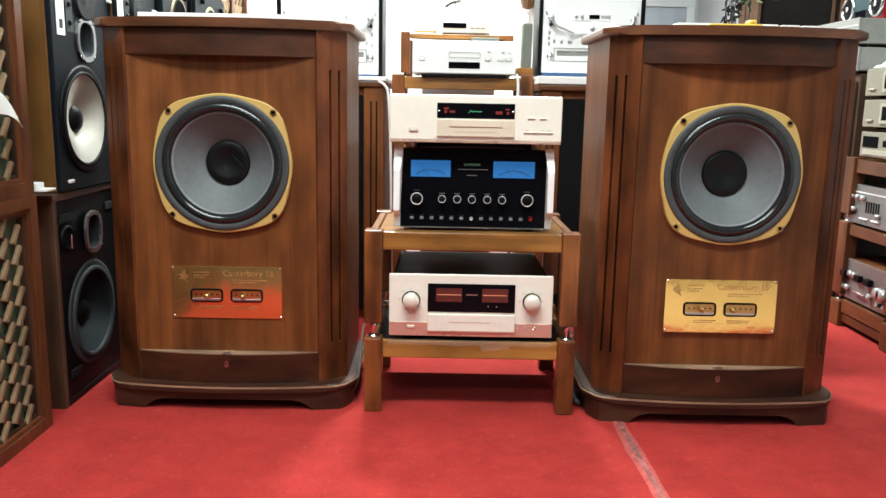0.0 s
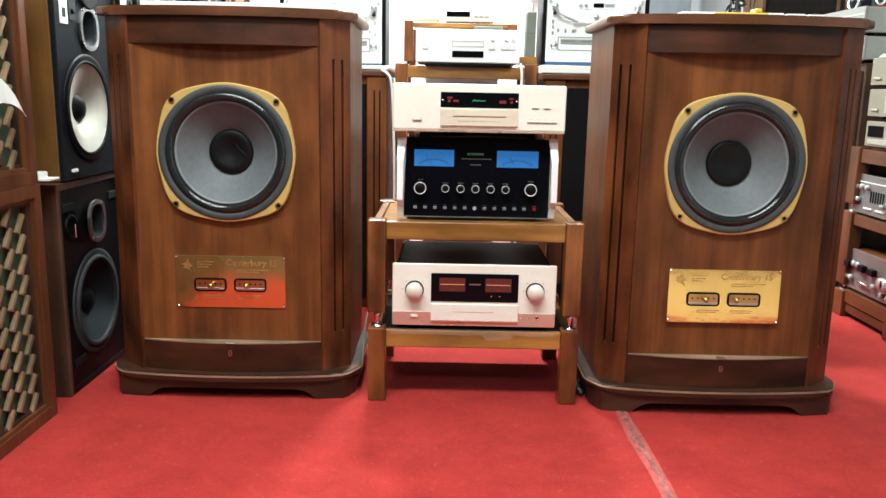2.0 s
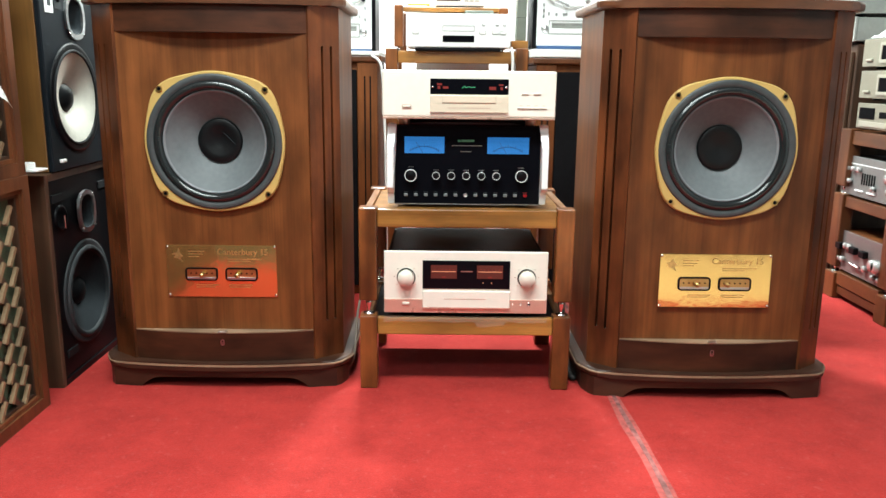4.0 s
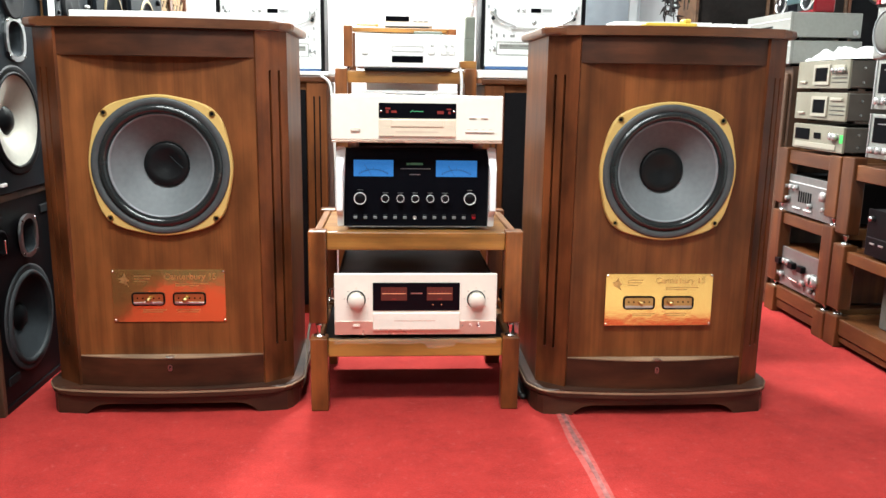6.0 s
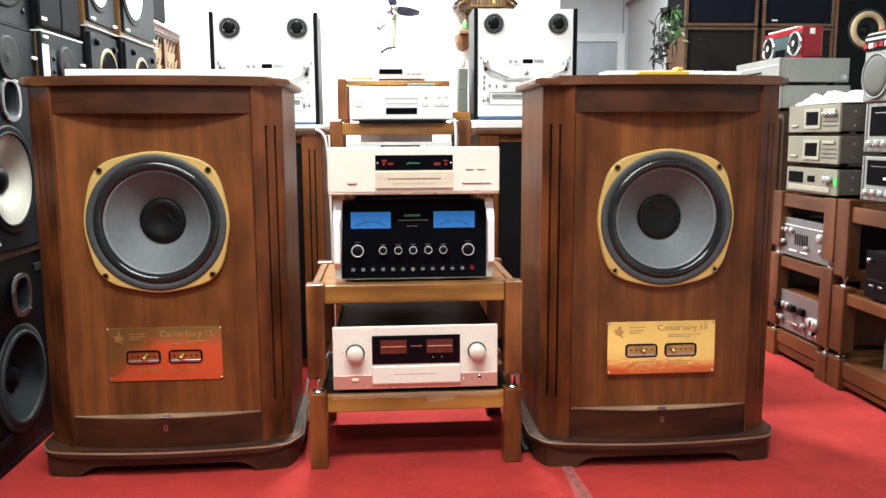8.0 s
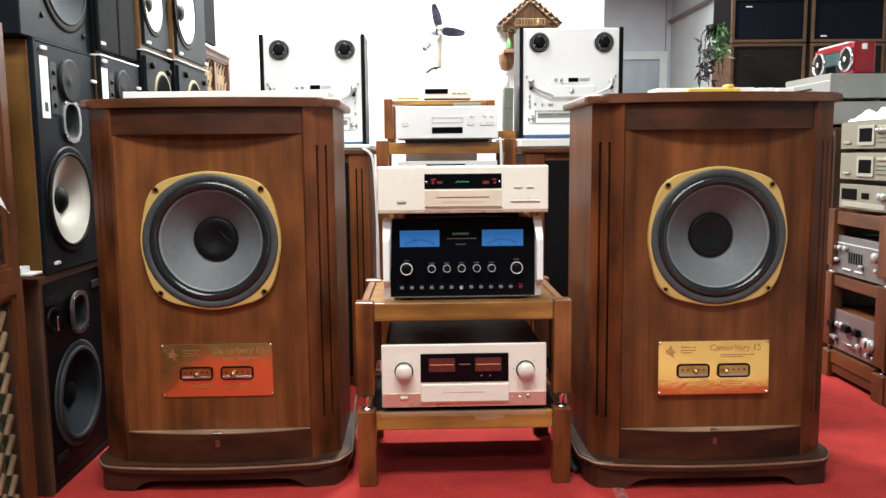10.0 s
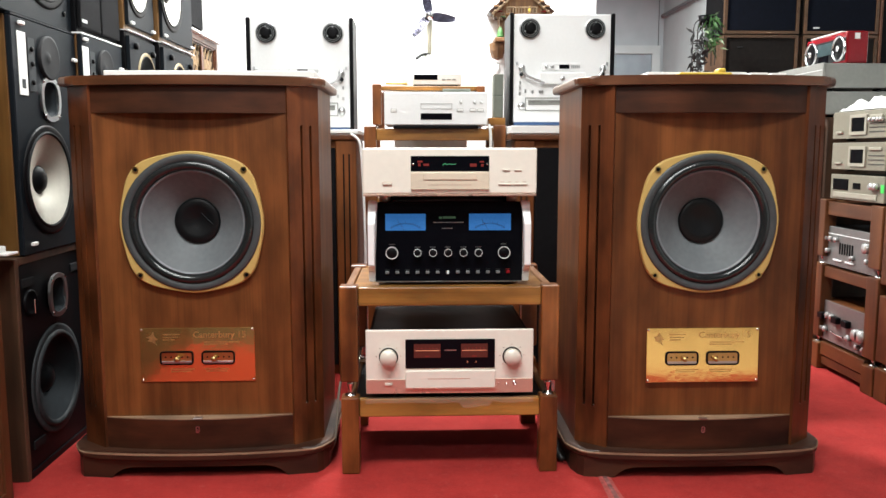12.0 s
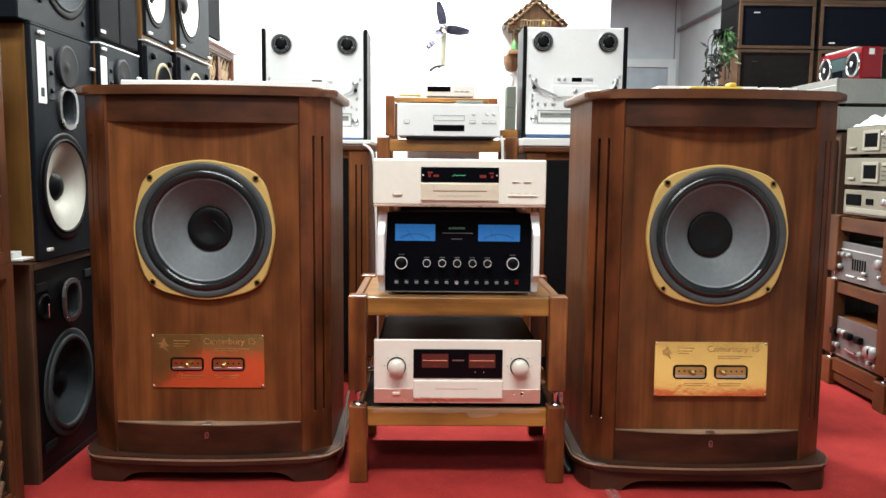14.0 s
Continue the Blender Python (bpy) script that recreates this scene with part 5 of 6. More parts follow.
# cabinet behind the far rack with two silver components and a red radio
cb = thing("wooden_cabinet", "brown wooden cabinet standing beside the far rack", "cabinet", facing_aisle(3.53, 0, 1.70))
box("body", (-0.22, 0.0, 0.0), (0.22, 0.42, 1.040), BROWN_Z, cb, 0.004)
box("door", (-0.205, -0.016, 0.06), (-0.004, -0.0005, 1.01), BROWN_Z, cb, 0.003)
box("door", (0.004, -0.016, 0.06), (0.205, -0.0005, 1.01), BROWN_Z, cb, 0.003)
for k, (z, h) in enumerate(((1.0405, 0.106), (1.1480, 0.112))):
    t = hifi_box("silver_component", "flat silver component stacked on the wooden cabinet", "component", facing_aisle(3.505, z, 1.664 + 0.01 * (1 - k)), 0.41, h, 0.31, SILVER_PAINT, SILVER_PAINT, "stacked silver components")
    box("slot", (-0.10, -0.002, 0.055), (0.05, 0.0, 0.062), BLACK, t, 0)
    box("slot", (-0.08, -0.002, 0.022), (0.06, 0.0, 0.040), GASKET, t, 0)
    box("trim_line", (-0.20, -0.002, 0.082), (0.20, 0.0, 0.084), WHITE_METAL, t, 0)
    lathe("emblem", disc_profile(0.012, 0.003), (0.2012, 0.285, 0.03), STEEL, t, "x", 16)
rd = thing("red_radio", "shiny red portable radio with two chrome-ringed loudspeakers", "radio", facing_aisle(3.500, 1.2605, 1.772) @ Matrix.Diagonal((1.10, 1.10, 1.08, 1)))
box("case", (-0.155, 0.0, 0), (0.155, 0.085, 0.122), RED_PLASTIC, rd, 0.008, "", 3)
for x in (-0.105, 0.105):
    s_ring = lathe("speaker_ring", [(0.049, 0), (0.049, 0.006), (0.042, 0.009), (0.040, 0.002)], (x, -0.0002, 0.060), CHROME, rd, "-y", 32)
    lathe("speaker_mesh", [(0.041, 0.002), (0.02, 0.004), (0, 0.005)], (x, -0.0002, 0.060), BLACK, s_ring, "-y", 24)
    lathe("speaker_centre", disc_profile(0.012, 0.008, 0.002), (x, -0.004, 0.060), CHROME, s_ring, "-y", 16)
box("face_panel", (-0.150, -0.0015, 0.012), (0.150, -0.0001, 0.100), BLACK_MATT, rd, 0.001)
box("tuner", (-0.054, -0.004, 0.045), (0.054, -0.0015, 0.092), TEAL, rd, 0.002)
box("cassette_bay", (-0.045, -0.004, 0.012), (0.030, -0.0015, 0.043), GLASS_BLACK, rd, 0.002)
box("top_trim", (-0.13, 0.004, 0.1222), (0.10, 0.04, 0.128), WHITE_METAL, rd, 0.002)
box("sticker", (0.1552, 0.030, 0.092), (0.1562, 0.050, 0.114), WHITE_PAPER, rd, 0)
# crumpled white cloth on the decks
bm = bmesh.new()
nx, ny = 22, 16
grid = [[bm.verts.new((1.672 + 0.33 * i / nx, 2.83 + 0.36 * j / ny, 1.0560 + (0.012 + 0.052 * max(0, noise.noise((i * 0.28, j * 0.33, 2.0)) + 0.35)) * min(1, min(i, nx - i, j, ny - j) / 2.5))) for j in range(ny + 1)] for i in range(nx + 1)]
for i in range(nx):
    for j in range(ny):
        bm.faces.new((grid[i][j], grid[i + 1][j], grid[i + 1][j + 1], grid[i][j + 1]))
tagged(part("white_cloth", bm, WHITE_PAPER, None, "", True), "crumpled white cloth lying on the stacked decks", "cloth")
# portable stereo on the receivers
bb = thing("portable_stereo", "silver portable stereo with a round grey loudspeaker and red keys", "portable stereo", pose(1.66, 2.455, 1.0450, 0, 0, -90))
box("case", (-0.24, 0.0, 0), (0.24, 0.13, 0.235), SILVER_PAINT, bb, 0.012, "", 3)
lathe("loudspeaker_mesh", [(0.068, 0), (0.068, 0.006), (0.05, 0.010), (0, 0.011)], (-0.160, -0.0002, 0.088), MESH_GREY, bb, "-y", 40)
lathe("speaker_ring", [(0.069, 0), (0.069, 0.008), (0.076, 0.008), (0.078, 0)], (-0.160, -0.0002, 0.088), PIPE, bb, "-y", 40)
band = box("control_band", (-0.236, -0.006, 0.172), (-0.052, -0.0002, 0.226), BLACK, bb, 0.003, "black control band")
for i in range(6):
    box("band_key", (-0.228 + 0.029 * i, -0.014, 0.180), (-0.206 + 0.029 * i, -0.006, 0.198), (RED_PLASTIC, WHITE_PLASTIC, RED_PLASTIC)[i % 3], band, 0.002)
box("band_scale", (-0.228, -0.0068, 0.208), (-0.062, -0.006, 0.216), STEEL, band, 0)
box("tape_bay", (-0.045, -0.004, 0.05), (0.235, 0.0, 0.215), GASKET, bb, 0.003)
for i in range(5):
    box("slot_line", (-0.030, -0.006, 0.075 + 0.027 * i), (0.225, -0.004, 0.082 + 0.027 * i), BLACK, bb, 0)
for i in range(5):
    box("red_key", (-0.215 + 0.045 * i, 0.03, 0.2352), (-0.18 + 0.045 * i, 0.06, 0.247), RED_PLASTIC if i < 4 else WHITE_PLASTIC, bb, 0.002)

# black bookshelf loudspeakers with walnut rims, stacked at the back right
for col, xc in ((0, 1.963), (1, 2.423)):
    for row, z in ((0, 1.290), (1, 1.5615), (2, 1.8150)):
        hh = 0.265 if row == 0 else 0.2515
        t = thing("bookshelf_loudspeaker", "walnut-rimmed loudspeaker with black cloth grille in a stack", "loudspeaker", pose(xc + (0.0 if row else 0.0), 4.60, z), "stacked bookshelf loudspeakers")
        box("case", (-0.215, 0.0215, 0), (0.215, 0.30, hh), BLACK if row else RIM_WOOD, t, 0.002)
        ring_rect("rim", (-0.215, 0.0), (0.215, hh), 0.016, 0.0, 0.021, RIM_WOOD, t, "pale walnut rim")
        box("grille", (-0.198, 0.006, 0.017), (0.198, 0.020, hh - 0.017), GRILLE_BLUE if row else GRILLE_BROWN, t, 0.004, "black cloth grille", 2)
        box("badge", (-0.135 if col == 0 else -0.16, 0.0035, 0.195 if col == 0 else 0.030), (-0.100 if col == 0 else -0.125, 0.006, 0.201 if col == 0 else 0.038), WHITE_METAL if row else GASKET, t, 0.0005)
sh = thing("wooden_shelf_unit", "brown shelf unit carrying the stacked loudspeakers", "shelf", pose(2.2, 4.58, 0))
box("body", (-0.47, 0.0, 0), (0.47, 0.36, 1.289), BROWN_Z, sh, 0.003)
box("front_board", (-0.45, -0.012, 0.05), (0.45, -0.0005, 1.25), MAHOGANY, sh, 0.002)
rs = thing("black_loudspeaker", "tall black loudspeaker with a cream-ringed woofer", "loudspeaker", pose(2.86, 4.60, 0), "")
drill(box("case", (-0.20, 0.0, 0), (0.20, 0.34, 1.95), BLACK, rs, 0.004), [(-0.02, 1.545, 0.105, 0.06, 1)])
small_driver(rs, -0.02, 1.545, 0.105, BLACK_CONE, -0.001, GASKET, "cream-ringed woofer", 0.3, CREAM_ROLL, 0.66)
box("edge_board", (-0.2155, -0.004, 0), (-0.2005, 0.34, 1.95), MAHOGANY, rs, 0.002)


# ---------- behind the stand: tape machines, rack, wall ----------
def tape_machine(m, label):
    t = thing("tape_machine", label, "tape machine", m, "pair of tape machines")
    w, h = 0.215, 0.446
    box("face", (-w + 0.016, 0.0, 0.012), (w - 0.016, 0.012, h), WHITE_METAL, t, 0.002, "pale aluminium face")
    box("case", (-w + 0.016, 0.0125, 0.006), (w - 0.016, 0.20, h), GASKET, t, 0.002)
    for s in (-1, 1):
        x0, x1 = sorted((s * w, s * (w - 0.0155)))
        box("side_cheek", (x0, -0.006, 0.0), (x1, 0.20, h + 0.004), BLACK, t, 0.002, "dark side cheek")
        lathe("reel_table", [(0.043, 0), (0.043, 0.004), (0.040, 0.006), (0.036, 0.003)], (s * 0.134, -0.0002, 0.388), STEEL, t, "-y", 40)
        hb = lathe("reel_hub", [(0.0385, 0.003), (0.0385, 0.012), (0.033, 0.014), (0.026, 0.010), (0.020, 0.012), (0.020, 0.022), (0.014, 0.024), (0, 0.022)], (s * 0.134, -0.0002, 0.388), BLACK, t, "-y", 40, "black reel hub")
        for r in (0.0345, 0.0275):
            lathe("hub_ring", [(r, 0.0118), (r, 0.0150), (r - 0.002, 0.0150), (r - 0.002, 0.0118)], (s * 0.134, -0.0002, 0.388), PIPE, hb, "-y", 40, smooth=False)
        for k in range(3):
            a = radians(90 + 120 * k)
            box("hub_tooth", (s * 0.134 + 0.024 * math.cos(a) - 0.002, -0.020, 0.388 + 0.024 * math.sin(a) - 0.002), (s * 0.134 + 0.024 * math.cos(a) + 0.002, -0.010, 0.388 + 0.024 * math.sin(a) + 0.002), STEEL, hb, 0)
        tube("tension_arm", [(s * 0.165, -0.020, 0.228), (s * 0.160, -0.022, 0.205), (s * 0.135, -0.022, 0.190), (s * 0.075, -0.020, 0.168)], 0.0060, STEEL, t, "bent steel tension arm")
        lathe("roller", disc_profile(0.012, 0.024, 0.002), (s * 0.167, -0.0002, 0.230), STEEL, t, "-y", 20)
        lathe("guide_roller", disc_profile(0.008, 0.018, 0.002), (s * 0.166, -0.0002, 0.205), BLACK_CONE, t, "-y", 16)
        knob(t, s * 0.165, 0.078, -0.0002, 0.015, 0.012, STEEL)
    pn = box("counter_panel", (-0.085, -0.004, 0.222), (0.075, -0.0002, 0.252), WHITE_METAL, t, 0.001)
    box("counter", (-0.012, -0.0055, 0.228), (0.030, -0.004, 0.245), GLASS_BLACK, pn, 0.0005)
    for x in (-0.065, -0.042):
        knob(pn, x, 0.237, -0.004, 0.0065, 0.01, STEEL)
    for i in range(5):
        box("counter_key", (0.036 + 0.008 * i, -0.006, 0.230), (0.0415 + 0.008 * i, -0.004, 0.243), STEEL, pn, 0.0005)
    hc = box("head_cover", (-0.095, -0.022, 0.165), (0.095, -0.0002, 0.212), WHITE_METAL, t, 0.004, "pale head cover", 2)
    lathe("capstan_cap", disc_profile(0.010, 0.004), (0.0, -0.022, 0.188), STEEL, hc, "-y", 20)
    for x, z in ((-0.172, 0.150), (-0.172, 0.128), (-0.150, 0.138), (0.150, 0.138), (0.172, 0.128), (-0.120, 0.135), (-0.09, 0.135), (-0.08, 0.135), (-0.172, 0.172), (0.172, 0.172), (0.12, 0.135), (0.108, 0.135), (-0.185, 0.250), (0.185, 0.250)):
        box("push_button", (x - 0.004, -0.006, z - 0.006), (x + 0.004, -0.0002, z + 0.006), STEEL, t, 0.001)
    ring_rect("window_frame", (-0.150, 0.058), (0.150, 0.112), 0.003, -0.0035, 0.0, SILVER_PAINT, t)
    vu = box("level_window", (-0.138, -0.003, 0.082), (0.138, -0.0002, 0.102), SILVER_PAINT, t, 0.001, "grey level meter window")
    box("window_bar", (-0.004, -0.004, 0.082), (0.004, -0.003, 0.102), STEEL, vu, 0)
    for x in (-0.11, -0.03, 0.04, 0.11):
        box("scale_line", (x - 0.025, -0.0036, 0.094), (x + 0.025, -0.003, 0.0955), GASKET, vu, 0)
    box("base_strip", (-0.195, -0.002, 0.0), (0.195, 0.19, 0.0115), BLUE_STRIP, t, 0.001)
    return t


tape_machine(pose(-0.467, 3.35, 0.986), "reel-to-reel tape machine with pale face on a walnut cabinet")
tape_machine(pose(0.600, 3.35, 1.008), "reel-to-reel tape machine with pale face on a dark-fronted cabinet")


def rear_cabinet(m, label, h, slots):
    t = thing("walnut_loudspeaker", label, "loudspeaker", m, "pair of rear loudspeakers")
    box("case", (-0.27, 0.02, 0.0), (0.27, 0.42, h - 0.026), WALNUT, t, 0.004)
    box("top_plate", (-0.285, -0.01, h - 0.0255), (0.285, 0.43, h), WALNUT_TOP, t, 0.006, "", 2)
    for s in (-1, 1):
        x0, x1 = sorted((s * 0.27, s * 0.19))
        pc = box("corner_post", (x0, 0.0, 0.0), (x1, 0.0195, h - 0.026), WALNUT, t, 0.003)
        for d in (0.028, 0.050):
            xx = s * (0.27 - d)
            box("slot", (xx - 0.003, -0.0008, 0.12), (xx + 0.003, 0.002, h - 0.08), BLACK, pc, 0)
    box("grille", (-0.188, 0.004, 0.04), (0.188, 0.0195, h - 0.055), GRILLE, t, 0.004, "dark cloth grille", 2)
    return t


rear_cabinet(pose(-0.505, 3.20, 0), "walnut loudspeaker with slotted corner post behind the pair", 0.970, True)
rear_cabinet(pose(0.660, 3.20, 0), "walnut loudspeaker with dark cloth grille behind the pair", 0.970, True)
for x0, x1, zt in ((-0.69, -0.225, 0.9705), (0.375, 0.86, 0.9705)):
    tagged(box("white_board", (x0, 3.185, zt), (x1, 3.60, zt + (0.0150 if x0 < 0 else 0.030)), WHITE_PLASTIC, None, 0.002), "white board lying on the rear loudspeaker", "board", "boards on the rear loudspeakers")

# upper rack in the middle
rk = thing("equipment_stand", "honey teak stand behind the front stand with a white disc player", "stand", pose(0.0795, 3.35, 0))
for sx in (-1, 1):
    for y0 in (0.0, 0.36):
        lo_x, hi_x = sorted((sx * 0.2925, sx * 0.2425))
        box("leg", (lo_x, y0, 0.0), (hi_x, y0 + 0.05, 1.003 if sx < 0 else 1.008), TEAK_Z, rk, 0.003, seg=2)
for z0, z1 in ((0.945, 0.994), (0.66, 0.71), (0.30, 0.35)):
    for y0, up in ((0.008, 0.0), (0.38, 0.024)):
        box("beam", (-0.2420, y0, z0 + up), (0.2420, y0 + 0.022, z1), TEAK_X, rk, 0.003, seg=2)
    box("shelf", (-0.2420, 0.031, z1 - 0.012), (0.2420, 0.379, z1 - 0.001), TEAK_X, rk, 0.001)
for sx in (-0.258, 0.170):
    box("upper_leg", (sx, 0.02, 1.010), (sx + 0.037, 0.06, 1.176 if sx < 0 else 1.168), TEAK_Z, rk, 0.003)
    lathe("spike", [(0, 0), (0.010, 0), (0.004, 0.004), (0.008, 0.014), (0, 0.016)], (sx + 0.0185, 0.04, 0.994), CHROME, rk, "z", 12)
box("upper_beam", (-0.2205, 0.03, 1.150), (0.170, 0.05, 1.168), TEAK_X, rk, 0.002)
box("upper_shelf", (-0.2205, 0.0505, 1.156), (0.207, 0.36, 1.168), TEAK_X, rk, 0.002)
for sx in (-0.258, 0.170):
    box("upper_leg", (sx, 0.36, 0.995), (sx + 0.037, 0.40, 1.168), TEAK_Z, rk, 0.003)

wp = thing("disc_player", "white disc player with dark display on the rear stand", "disc player", pose(0.083, 3.33, 0.994))
box("case", (-0.208, 0.012, 0.012), (0.208, 0.29, 0.140), WHITE_METAL, wp, 0.003)
fr = box("front_panel", (-0.2115, 0.0, 0.014), (0.2115, 0.0115, 0.146), WHITE_METAL, wp, 0.004, "", 2)
box("under_base", (-0.175, -0.001, 0.0), (0.175, 0.26, 0.0118), BLACK, wp, 0.003)
box("display", (-0.063, -0.002, 0.035), (0.065, -0.0002, 0.061), GLASS_BLACK, wp, 0.001, "dark glass display")
ring_rect("drawer_line", (-0.063, 0.078), (0.065, 0.100), 0.0015, -0.002, 0.0, SILVER_PAINT, wp)
for x in (0.102, 0.157, 0.185):
    knob(wp, x, 0.106, -0.0002, 0.006, 0.006, WHITE_METAL, "round_button", "", SILVER_PAINT)
for x in (0.098, 0.150, 0.181):
    ring_rect("button_frame", (x - 0.013, 0.066), (x + 0.013, 0.080), 0.0012, -0.002, 0, SILVER_PAINT, wp, "", 0.003)
    box("push_button", (x - 0.0115, -0.004, 0.068), (x + 0.0115, -0.0002, 0.0785), WHITE_PLASTIC, wp, 0.001)
ring_rect("button_frame", (-0.185, 0.064), (-0.160, 0.079), 0.0012, -0.002, 0, SILVER_PAINT, wp, "", 0.003)
box("push_button", (-0.183, -0.004, 0.066), (-0.162, -0.0002, 0.077), WHITE_PLASTIC, wp, 0.001)
feet(wp, (-0.15, 0.15), (0.10, 0.22), -0.0, 0.0001)

# second white unit under the upper shelf, seen past the front player
wu = hifi_box("white_tuner", "white tuner with dark display under the rear stand's shelf", "tuner", pose(0.085, 3.37, 0.711), 0.42, 0.205, 0.30, WHITE_METAL, WHITE_METAL)
box("display", (-0.09, -0.002, 0.165), (0.075, -0.0002, 0.192), GLASS_BLACK, wu, 0.001)
knob(wu, 0.115, 0.175, -0.0002, 0.016, 0.012, WHITE_METAL, "knob", "", SILVER_PAINT)
# small white unit on the top shelf
su = thing("small_white_unit", "small white unit with dark display on the upper shelf", "component", pose(0.092, 3.45, 1.1685))
box("body", (-0.102, 0.0, 0.010), (0.102, 0.19, 0.058), WHITE_PLASTIC, su, 0.003)
box("foot_plate", (-0.10, -0.001, 0.0), (0.085, 0.18, 0.0095), BLACK, su, 0.001)
box("display", (-0.098, -0.002, 0.031), (0.0, -0.0002, 0.052), GLASS_BLACK, su, 0.001)
for i in range(3):
    box("push_button", (0.018 + 0.022 * i, -0.003, 0.030), (0.034 + 0.022 * i, -0.0002, 0.034), SILVER_PAINT, su, 0.0005)
# papers on the white player
for k, (x0, x1, z, mt, lb) in enumerate(((-0.130, -0.045, 1.1685, WHITE_PAPER, "white booklet"), (-0.125, -0.035, 1.1765, YELLOW, "yellow booklet"), (0.110, 0.225, 1.1405, GREY_GREEN, "grey-green folded cover"))):
    y0 = 3.40 if k < 2 else 3.345
    tagged(box("booklet", (x0, y0, z), (x1, y0 + 0.05, z + (0.0075 if k < 2 else 0.014)), mt, None, 0.002), lb + " lying on the rear equipment", "booklet")
# small grey-green boxes at the side
for k, (z0, z1) in enumerate(((1.041, 1.132), (1.1325, 1.221))):
    tagged(box("cartridge_box", (0.328, 3.41, z0), (0.366, 3.50, z1), GREY_GREEN, None, 0.002), "small grey-green box standing on another", "box", "small boxes")
tagged(box("wood_block", (0.305, 3.40, 1.0085), (0.375, 3.52, 1.0405), TEAK_X, None, 0.002), "teak block under the small boxes", "block")

# wind-turbine table model
fn = thing("turbine_model", "silver three-bladed turbine model on a white base", "model", pose(0.064, 3.74, 1.228))
lathe("base", [(0, 0), (0.075, 0), (0.075, 0.02), (0.05, 0.06), (0.03, 0.105), (0, 0.105)], (0, 0, 0), WHITE_PLASTIC, fn, "z", 32)
lathe("mast", [(0.010, 0.1), (0.0145, 0.262), (0, 0.262)], (0, 0, 0), CREAM_MAST, fn, "z", 16)
lathe("hub", [(0, 0), (0.022, 0), (0.022, 0.03), (0.012, 0.045), (0, 0.048)], (0, 0.005, 0.279), CHROME, fn, "-y", 24)
for a0 in (103, -8, 232):
    bm = bmesh.new()
    d = Vector((math.cos(radians(a0)), 0, math.sin(radians(a0))))
    n2 = Vector((-d.z, 0, d.x))
    rows = []
    for i in range(8):
        s = i / 7
        w = 0.006 + 0.017 * math.sin(math.pi * min(1, 0.30 + s * 0.62))
        c = d * (0.018 + 0.100 * s) + Vector((0, -0.02 - 0.010 * s, 0.279))
        rows.append((bm.verts.new(c - n2 * w + Vector((0, 0.006, 0))), bm.verts.new(c + n2 * w * 0.8)))
    for p, q in zip(rows, rows[1:]):
        bm.faces.new((p[0], p[1], q[1], q[0]))
    bmesh.ops.solidify(bm, geom=bm.faces[:], thickness=0.002)
    part("blade", bm, BLADE, fn, "dark polished curved blade")
tube("cord", [(0.0, -0.01, 0.107), (-0.02, -0.03, 0.11), (-0.045, -0.04, 0.10), (-0.06, -0.05, 0.085)], 0.007, CABLE_BLACK, fn)
tagged(box("white_box", (-0.06, 3.655, 1.1685), (0.20, 3.83, 1.2275), WHITE_PLASTIC, None, 0.003), "white box carrying the turbine model", "box")
tagged(box("white_pedestal", (-0.10, 3.80, 0.0), (0.24, 4.10, 1.168), WHITE_PLASTIC, None, 0.003), "white pedestal behind the rear stand", "pedestal")

# carved clock on the wall
ck = thing("cuckoo_clock", "carved wooden chalet clock hanging on the white wall", "clock", pose(0.577, 4.598, 1.515))
box("house", (-0.115, -0.11, 0.0), (0.115, 0.0, 0.17), CLOCK_WOOD, ck, 0.004)
profile_y("gable", [(-0.150, 0.095), (0.150, 0.095), (0.150, 0.142), (0.0, 0.268), (-0.150, 0.142)], -0.132, -0.1105, CLOCK_WOOD, ck)
for k in range(13):
    lathe("scallop", [(0, 0), (0.009, 0), (0.010, 0.004), (0.006, 0.008), (0, 0.009)], (-0.138 + 0.023 * k, -0.132, 0.100), LATTICE if k % 2 else LATTICE_DARK, ck, "-y", 10)
for s in (-1, 1):
    for k in range(6):
        lathe("carved_drop", [(0, 0), (0.007, 0.002), (0.005, 0.008), (0, 0.010)], (s * (0.020 + 0.025 * k), -0.152, 0.244 - 0.0215 * k), LATTICE, ck, "-y", 8)
    for x, z in ((0.100, 0.122), (0.118, 0.150), (0.070, 0.140)):
        ring_rect("small_window", (s * x - 0.011, z - 0.009), (s * x + 0.011, z + 0.009), 0.003, -0.137, -0.132, LATTICE, ck)
        box("flower_box", (s * x - 0.013, -0.144, z - 0.015), (s * x + 0.013, -0.133, z - 0.010), RED_PLASTIC if x > 0.11 else LEAF, ck, 0.001)
for s in (-1, 1):
    profile_y("roof", [(0.0, 0.285), (0.0, 0.265), (s * 0.165, 0.125), (s * 0.180, 0.138)] if s < 0 else [(0.0, 0.265), (0.0, 0.285), (s * 0.180, 0.138), (s * 0.165, 0.125)], -0.15, 0.0, WALNUT_DARK, ck, 0.002)
    for k in range(5):
        box("shingle", (s * (0.02 + 0.030 * k) - 0.014, -0.154, 0.262 - 0.0255 * k), (s * (0.02 + 0.030 * k) + 0.014, -0.150, 0.272 - 0.0255 * k), CLOCK_WOOD, ck, 0.001)
bal = box("balcony", (-0.085, -0.150, 0.118), (0.085, -0.111, 0.128), CLOCK_WOOD, ck, 0.002)
